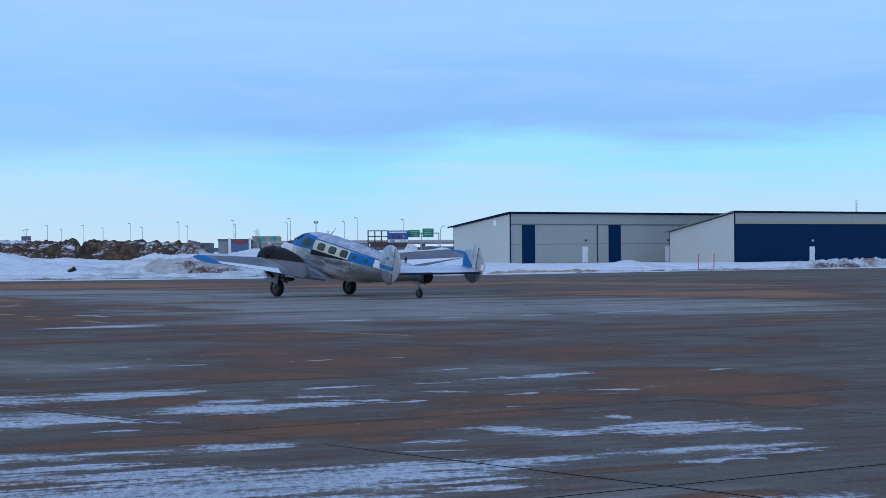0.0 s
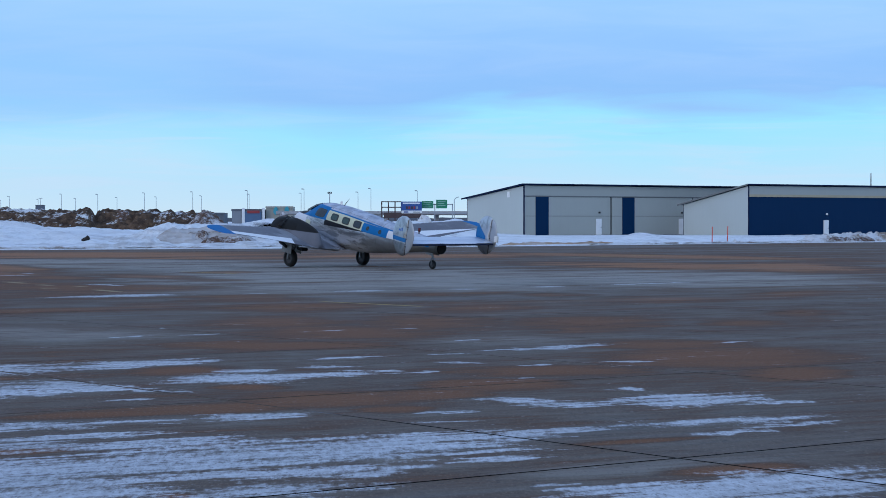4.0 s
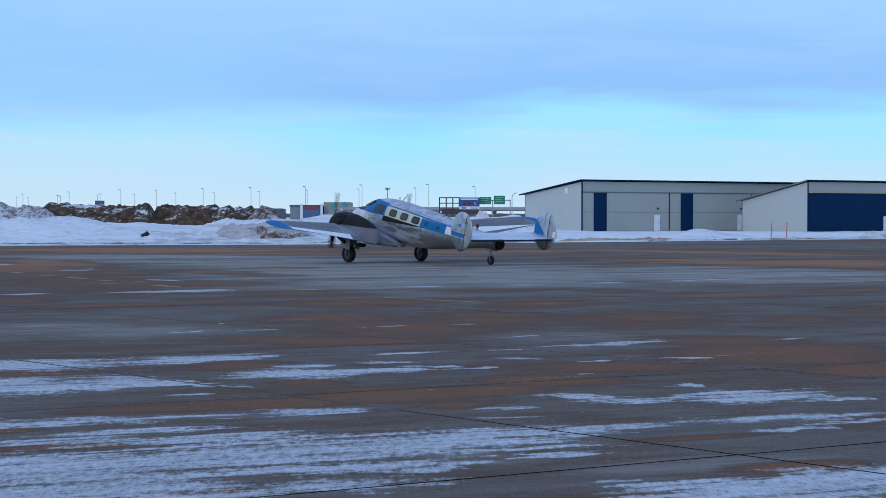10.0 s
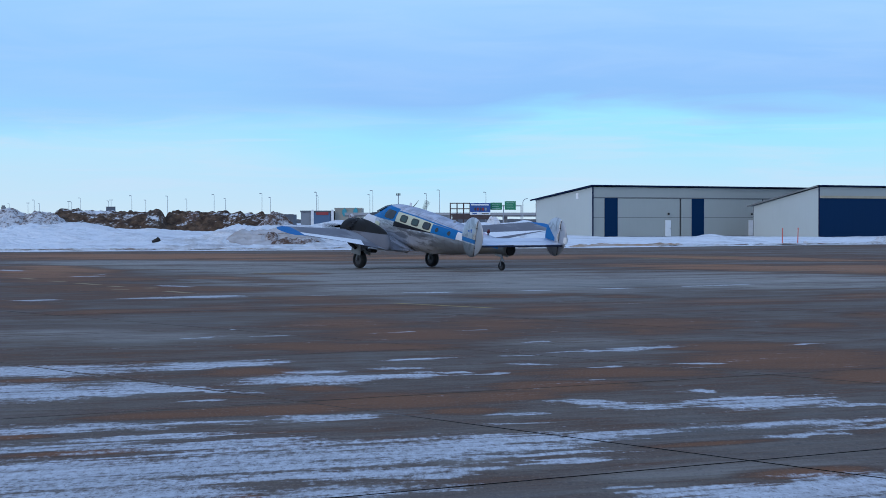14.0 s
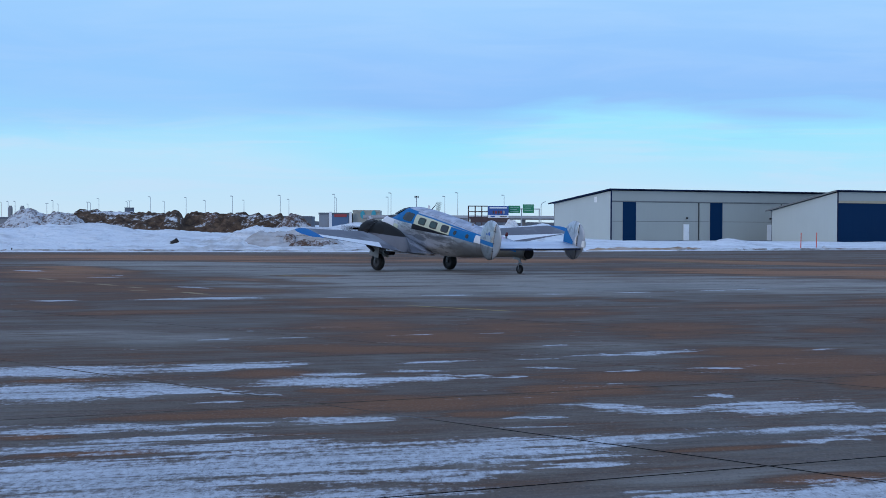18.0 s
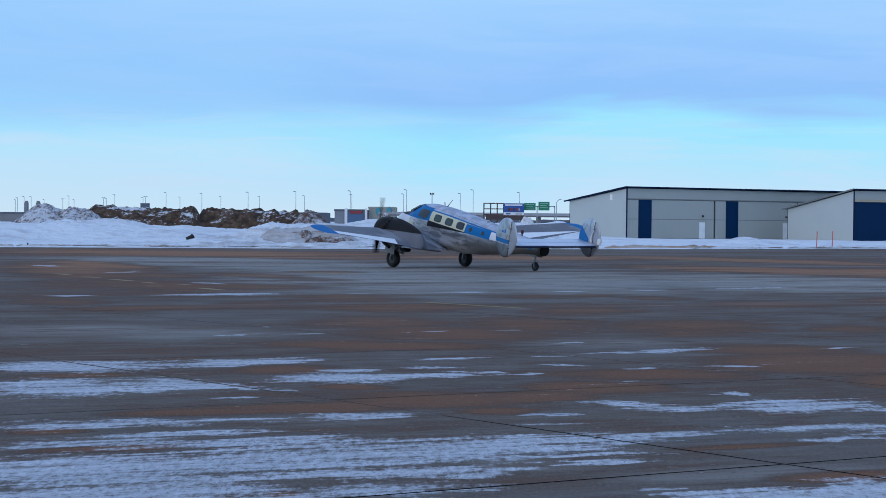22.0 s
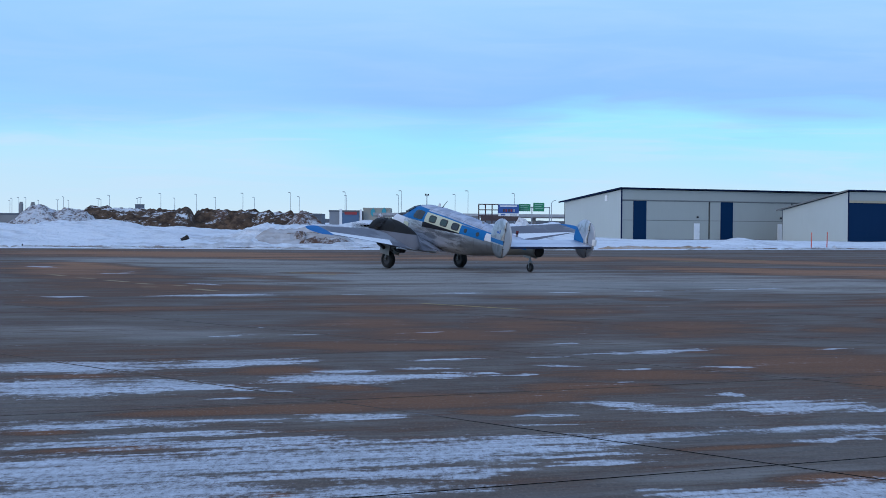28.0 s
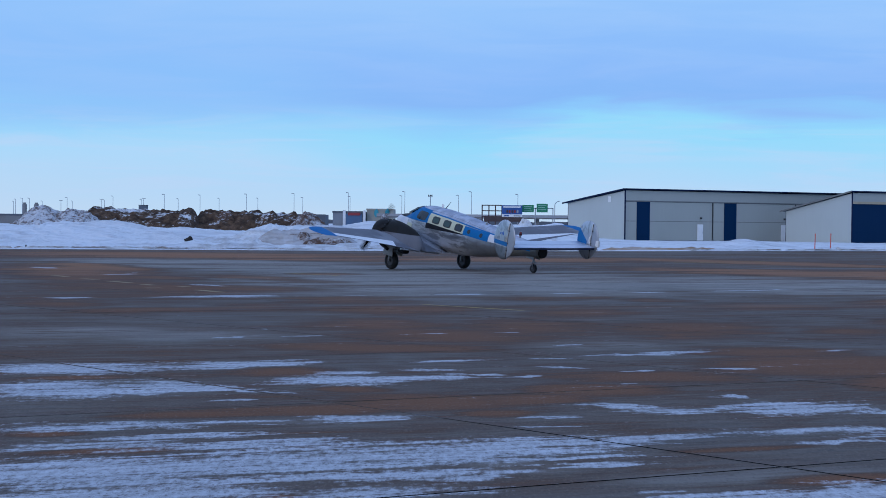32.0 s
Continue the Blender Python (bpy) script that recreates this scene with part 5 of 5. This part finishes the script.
def billboard():
    board = thing("billboard", "roadside billboard with a blue advertisement beside a bare lattice frame", "billboard", pose(0, 620, 0))
    part("advertisement", box(7.0, 12.9, -0.15, 0.1, 3.55, 6.95), PANEL_BLUE, board, "blue poster panel")
    part("lower_panel", box(7.0, 12.9, -0.19, -0.152, 3.55, 4.35), SIGN_WHITE, board)
    for x0, x1, z0, z1, m in ((7.4, 12.4, 6.25, 6.65, SIGN_WHITE), (7.7, 9.0, 3.75, 4.1, PANEL_BLUE), (10.4, 12.4, 3.8, 4.0, DARK_STEEL)):
        part("lettering_bar", box(x0, x1, -0.24, -0.195, z0, z1), m, board)
    for x, m in ((8.3, DARK_STEEL), (9.0, PANEL_RED), (9.8, DARK_STEEL), (10.5, PANEL_RED), (11.3, POLE_GREY)):
        part("picture_block", box(x, x + 0.5, -0.2, -0.16, 4.75, 5.6, 0.1), m, board)
    part("base", box(1.9, 13.0, -0.4, 0.4, 2.2, 3.5), DARK_STEEL, board, "dark plinth")
    for x in (1.15, 3.1, 5.0, 6.85):
        part("upright", box(x, x + 0.34, -0.12, 0.12, 0, 6.95), DARK_STEEL, board)
    for z in (3.5, 5.15, 6.75):
        part("rail", box(1.15, 7.0, -0.1, 0.1, z, z + 0.28), DARK_STEEL, board)


LETTER_GREEN = worn((0.30, 0.48, 0.38), 1, 0.1)
gantry = thing("sign_gantry", "grey steel gantry with two green overhead highway signs", "road sign", pose(0, 622.6, -0.16))
part("beam", box(12.0, 21.9, -0.15, 0.15, 6.16, 6.46), POLE_GREY, gantry)
for x in (21.7, 16.6):
    part("post", box(x, x + 0.28, -0.15, 0.15, 0, 6.46), POLE_GREY, gantry)


def guide_sign(x0, x1, z0, z1):
    sign = part("guide_sign", box(x0, x1, -0.35, -0.155, z0, z1, 0.03), SIGN_GREEN, gantry, "green highway sign panel")
    w = x1 - x0
    for k in range(3):
        a = z1 - 0.55 - 0.62 * k
        part("lettering_bar", box(x0 + w * 0.14, x1 - w * (0.14 + 0.12 * (k % 2)), -0.40, -0.354, a, a + 0.16), LETTER_GREEN, sign)


billboard()
guide_sign(12.95, 16.3, 5.16, 7.26)
guide_sign(17.1, 20.3, 5.16, 7.66)
curved = thing("street_lamp", "highway lamp post with a curved arm", "street lamp", pose(22.2, 618, -0.16), "highway lamp posts")
part("pole", rod((0, 0, 0), (0, 0, 7.2), 0.13, 0.1, 8), POLE_GREY, curved)
for k in range(6):
    a, b = radians(15 * k), radians(15 * (k + 1))
    part("arm", rod((1.4 - 1.4 * math.cos(a), 0, 7.2 + 1.2 * math.sin(a)), (1.4 - 1.4 * math.cos(b), 0, 7.2 + 1.2 * math.sin(b)), 0.1, sides=6), POLE_GREY, curved)


def overpass():
    deck = thing("overpass", "long grey concrete highway overpass with a barrier", "bridge", pose(0, 640, 0))
    part("deck", box(-30, 130, -2, 6, 3.05, 3.55), FAR_CONCRETE, deck)
    part("barrier", box(-30, 130, -2.3, -2.01, 3.45, 4.25), PALE_CONCRETE, deck, "pale concrete barrier")
    for k in range(11):
        part("pier", box(-28 + 15 * k, -26.6 + 15 * k, 0, 3, -0.16, 3.05), FAR_CONCRETE, deck)


overpass()


def store(name, label, x0, x1, y, high, walls, extras):
    shop = thing(name, label, "store", pose(0, y, -0.16))
    part("wall", box(x0, x1, 0, 18, 0, high), walls, shop)
    part("parapet", box(x0 - 0.2, x1 + 0.2, -0.2, 0.0, high - 0.5, high + 0.1), FAR_DARK if walls is not STORE_TAN else STORE_TAN, shop)
    for n, a, b, z0, z1, m in extras:
        part(n, box(a, b, -0.5 - (0.3 if n == "sign" else 0.12 if n == "column" else 0), -0.21, z0, z1), m, shop)
    return shop


store("store_building", "low grey and blue store with a red sign and white columns", -47.2, -37, 700, 5.2, STORE_GREY,
      (("facade", -43.2, -37.6, 0.0, 4.4, STORE_BLUE), ("sign", -42.2, -38.2, 3.9, 4.8, PANEL_RED), ("column", -43.9, -43.0, 0, 5.6, SIGN_WHITE), ("column", -37.3, -36.5, 0, 5.6, SIGN_WHITE)))
store("store_building", "tan store front with two teal emblems", -36.2, -27.5, 702, 6.1, STORE_TAN, ())
store("warehouse", "low grey warehouse with a flat roof", -27, 2, 740, 4.6, STORE_GREY, ())
store("warehouse", "long low grey warehouse on the horizon", -215, -153, 760, 3.3, FAR_CONCRETE, ())
store("warehouse", "long low dark warehouse far off", -92, -54, 760, 4.2, FAR_DARK, ())


def emblem(x, z, r):
    """A leaf-shaped emblem on the store front."""
    bm = bmesh.new()
    pts = [(0, -1.3), (0.7, -0.5), (0.75, 0.5), (0.2, 1.3), (-0.5, 0.6), (-0.6, -0.4)]
    a = [bm.verts.new((x + px * r, -0.205, z + pz * r)) for px, pz in pts]
    b = [bm.verts.new((v.co.x, -0.42, v.co.z)) for v in a]
    bm.faces.new(a), bm.faces.new(b[::-1])
    for i in range(6):
        bm.faces.new((a[i], a[(i + 1) % 6], b[(i + 1) % 6], b[i]))
    bmesh.ops.recalc_face_normals(bm, faces=bm.faces)
    return bm


shop = bpy.data.objects["store_building.001"]
part("emblem", emblem(-33.2, 4.7, 1.1), TEAL, shop, "teal leaf emblem")
part("emblem", emblem(-29.6, 4.9, 1.1), TEAL, shop, "teal leaf emblem")


def elevator(x, w, h, label):
    silo = thing("grain_silo", label, "silo", pose(x, 2900, -0.16), "far silos")
    part("tower", rod((0, 0, 0), (0, 0, h), w / 2, sides=16), FAR_CONCRETE, silo)
    part("cap", box(-w * 0.3, w * 0.3, -w * 0.3, w * 0.3, h, h + 2.2), FAR_CONCRETE, silo)


elevator(-613.5, 6, 20, "tall grey concrete silo far off")
elevator(-603, 7, 8, "low grey concrete silo far off")
elevator(-597.5, 6.5, 20, "tall grey concrete silo far off")
far = thing("tree_line", "dark bare tree line and low roofs on the horizon", "trees", kind="stuff")
bm = field(range(400), (0, 1), lambda k, v: (-1100 + 5 * k, 1500, 2.4 + 1.6 * abs(noise.noise(Vector((k * 0.11, 0, 0)))) + 1.0 * noise.noise(Vector((k * 0.7, 5, 0))) if v else -0.2))
made = bmesh.ops.extrude_face_region(bm, geom=bm.faces[:])
bmesh.ops.translate(bm, vec=(0, 9, 0), verts=[g for g in made["geom"] if isinstance(g, bmesh.types.BMVert)])
bmesh.ops.recalc_face_normals(bm, faces=bm.faces)
part("trees", bm, FAR_DARK, far)


def marker(x, y):
    stake = thing("marker_stake", "thin orange snow marker stake", "stake", pose(x, y, snow_height(x, y) - 0.05, 2, 1, 0), "orange stakes by the apron")
    part("rod", rod((0, 0, 0), (0, 0, 1.45), 0.045, 0.035, 8), worn((0.62, 0.10, 0.07), 4, 0.2, 0.5), stake)
    part("reflector", rod((0, 0, 1.3), (0, 0, 1.42), 0.05, sides=8), worn((0.7, 0.16, 0.1), 4, 0.2, 0.5), stake)


marker(27.58, 176)
marker(28.85, 176)

peg = thing("edge_peg", "short black peg standing in the snow", "peg", pose(-29.32, 139, 0.0), "pegs by the apron")
part("peg", rod((0, 0, 0), (0, 0, 0.24), 0.055, 0.045, 8), DARK_GAP, peg)


def mast():
    m = thing("antenna_mast", "thin lattice antenna mast above the hangar roof", "antenna", pose(67.1, 290, -0.2))
    for dx, dy in ((-0.09, 0), (0.09, 0), (0, 0.15)):
        part("leg", rod((dx, dy, 0), (dx, dy, 8.4), 0.022, sides=6), POLE_GREY, m)
    for k in range(16):
        part("brace", rod((-0.09, 0, 0.5 * k), (0.09, 0, 0.5 * k + 0.5), 0.018, sides=5), POLE_GREY, m)


mast()
tower = thing("control_booth", "small dark booth on a steel post far off", "booth", pose(-156, 1000, -0.16))
part("post", rod((0, 0, 0), (0, 0, 6.2), 0.5), POLE_GREY, tower)
part("cabin", box(-1.9, 1.9, -2, 2, 6.2, 8.2, 0.1), FAR_DARK, tower)
part("cabin_roof", box(-2.0, 2.0, -2.1, 2.1, 8.2, 8.5, 0.05), FAR_DARK, tower)


# ---- apron slabs ----
SLAB = 7.2


def filler_paint(n, local):
    place = flat_place(n)[0]
    open_part = n.math("MULTIPLY", patches(n, place, ((2.0, 18.0, 5.5, 4.5, 0),)), 2.5, True)
    sand = n.mix(n.step(n.noise(place, 0.6, 4), 0.40, 0.58), (0.088, 0.070, 0.058), (0.135, 0.102, 0.078))
    sand = n.mix(n.mul(n.step(patches(n, place, SNOW_BESIDE_CAMERA + SNOW_ACROSS_JOINTS), 0.10, 0.45), 0.5), sand, (0.45, 0.46, 0.50))
    return {"Base Color": n.mix(open_part, sand, (0.010, 0.009, 0.008)), "Roughness": 0.95}


FILLER = material("joint_filler", (0.03, 0.03, 0.02), 0.95, paint=filler_paint, spec=0.05)


def apron():
    """Concrete slabs laid in a grid, open joints between them."""
    root = thing("apron", "grey concrete apron slabs with rusty sand and thin snow", "apron", pose(2.56, 18.0, 0, 0, 0, GRID), kind="structure")
    half = SLAB / 2 - 0.025
    slab = box(-half, half, -half, half, -0.06, 0.0)
    for f in slab.faces:
        f.material_index = 0 if f.normal.z > 0.5 else 1
    meshes = []
    for concrete in CONCRETE:
        me = bpy.data.meshes.new("slab")
        slab.to_mesh(me)
        me.materials.append(concrete)
        me.materials.append(FILLER)
        meshes.append(me)
    slab.free()
    turn = pose(2.56, 18.0, 0, 0, 0, GRID)
    count = 0
    rest = bmesh.new()
    for i in range(-34, 40):
        for j in range(-34, 40):
            c = turn @ Vector(((i + 0.5) * SLAB, (j + 0.5) * SLAB, 0))
            if c.y > edge(c.x) + 1.5 or c.y < -40 or abs(c.x) > 150:
                continue
            if 8 < c.y < 155 and abs(c.x) < 0.235 * c.y + 6 and count < 300:
                ob = new("slab", meshes[[near <= c.y < far for near, far in STRIPS].index(True)])
                ob.parent = root
                ob.location = ((i + 0.5) * SLAB, (j + 0.5) * SLAB, 0.0006 * ((i * 7 + j * 3) % 4))
                count += 1
            else:
                h = half
                x, y = (i + 0.5) * SLAB, (j + 0.5) * SLAB
                rest.faces.new([rest.verts.new(p) for p in ((x - h, y - h, 0), (x + h, y - h, 0), (x + h, y + h, 0), (x - h, y + h, 0))])
    bm = field(range(-60, 61), (0, 1), lambda k, v: (k * 5, (edge(k * 5) + 2.5) if v else -90, -0.0035))
    tagged(mesh_object("apron_bed", bm, FILLER), "dark joint filler under the concrete slabs", "ground", kind="structure")
    ob = part("slab_field", rest, CONCRETE[-1], root, "")
    tagged(ob, kind="stuff")


apron()


def paint_line(a, b, half, colour, label):
    """A worn painted line on the slabs."""
    a, b = Vector(a), Vector(b)
    side = Vector((a.y - b.y, b.x - a.x, 0)).normalized() * half
    steps = 12
    bm = field(range(steps + 1), (-1, 1), lambda k, v: tuple(a.lerp(b, k / steps) + side * v + Vector((0, 0, 0.006))))
    tagged(mesh_object("paint_line", bm, worn(colour, 1.2, 0.9, 0.85, dirt=(0.16, 0.11, 0.07), spec=0.08)), label, "ground marking", kind="structure")


paint_line((-1.35, 52.27, 0), (1.05, 49.25, 0), 0.09, (0.42, 0.30, 0.12), "faded yellow taxi line on the concrete")
paint_line((-7.41, 81.82, 0), (-5.04, 78.48, 0), 0.10, (0.42, 0.30, 0.12), "faded yellow taxi line on the concrete")
for start, end in (
    ((-14.76, 74.67, 0), (-14.01, 73.24, 0)),
    ((-13.14, 71.20, 0), (-12.49, 70.23, 0)),
    ((-11.78, 68.65, 0), (-10.89, 67.15, 0)),
    ((-10.27, 65.72, 0), (-9.77, 64.88, 0)),
    ((-9.67, 62.25, 0), (-9.24, 62.51, 0)),
    ((-7.93, 61.01, 0), (-7.09, 59.36, 0)),
    ((-8.85, 63.54, 0), (-8.67, 64.07, 0)),
):
    paint_line(start, end, 0.16, (0.36, 0.27, 0.16), "faded yellow taxi line dash on the concrete")
paint_line((10.16, 111.57, 0), (16.09, 118.46, 0), 0.15, (0.42, 0.30, 0.12), "faded yellow taxi line on the concrete")

# lean of the blades from upright, in degrees, at whole seconds
LEFT_LEAN = ((0, -25), (1, 0), (2, 10), (3, -5), (6, 90), (7, 90), (8, 80), (9, 35), (10, 0), (11, 50), (12, 0), (13, 90), (14, 90), (17, 70),
             (18, 90), (19, -5), (20, 90), (21, 90), (22, 0), (23, 90), (24, 90), (25, 90), (28, 90), (29, 35), (30, -15), (31, -75), (32, 35))
RIGHT_LEAN = ((0, 90), (1, 90), (2, 90), (3, 0), (6, 90), (7, 90), (8, 90), (9, 90), (10, 0), (11, 90), (12, 70), (13, 10), (14, 20), (17, 50), (18, 0),
              (19, 0), (20, 20), (21, 40), (22, 90), (23, 90), (24, 90), (25, 90), (28, 90), (29, 90), (30, 90), (31, 0), (32, 90))


def spin(leans, rate=2250.0):
    """Turns of a two-blade propeller at about that rate, through the given leans."""
    turns, at = [], float(leans[0][1])
    for (t0, a0), (t1, a1) in zip(leans, leans[1:]):
        whole = a1 - a0 + 180 * round((rate * (t1 - t0) - (a1 - a0)) / 180)
        count = round((t1 - t0) * FPS)
        turns += [(t0 + k / FPS, at + whole * k / count) for k in range(count)]
        at += whole
    return turns + [(leans[-1][0], at)]


def motions():
    """Both propellers turn throughout; the beacon comes round once."""
    for hub, leans in ((PROPELLER_LEFT, LEFT_LEAN), (PROPELLER_RIGHT, RIGHT_LEAN)):
        rest = hub.matrix_basis.copy()
        walk(hub, [(t, rest @ pose(0, 0, 0, a)) for t, a in spin(leans)])
    rest = BEACON.matrix_basis.copy()
    walk(BEACON, [(t, rest @ pose(0, 0, 0, 0, 0, a)) for t, a in (
        (0.0, 140), (22.90, 140), (22.9334, 200), (22.9667, 260), (23.0, 320), (23.0334, 380), (23.0667, 440), (23.1, 500), (32.0, 500))])


motions()
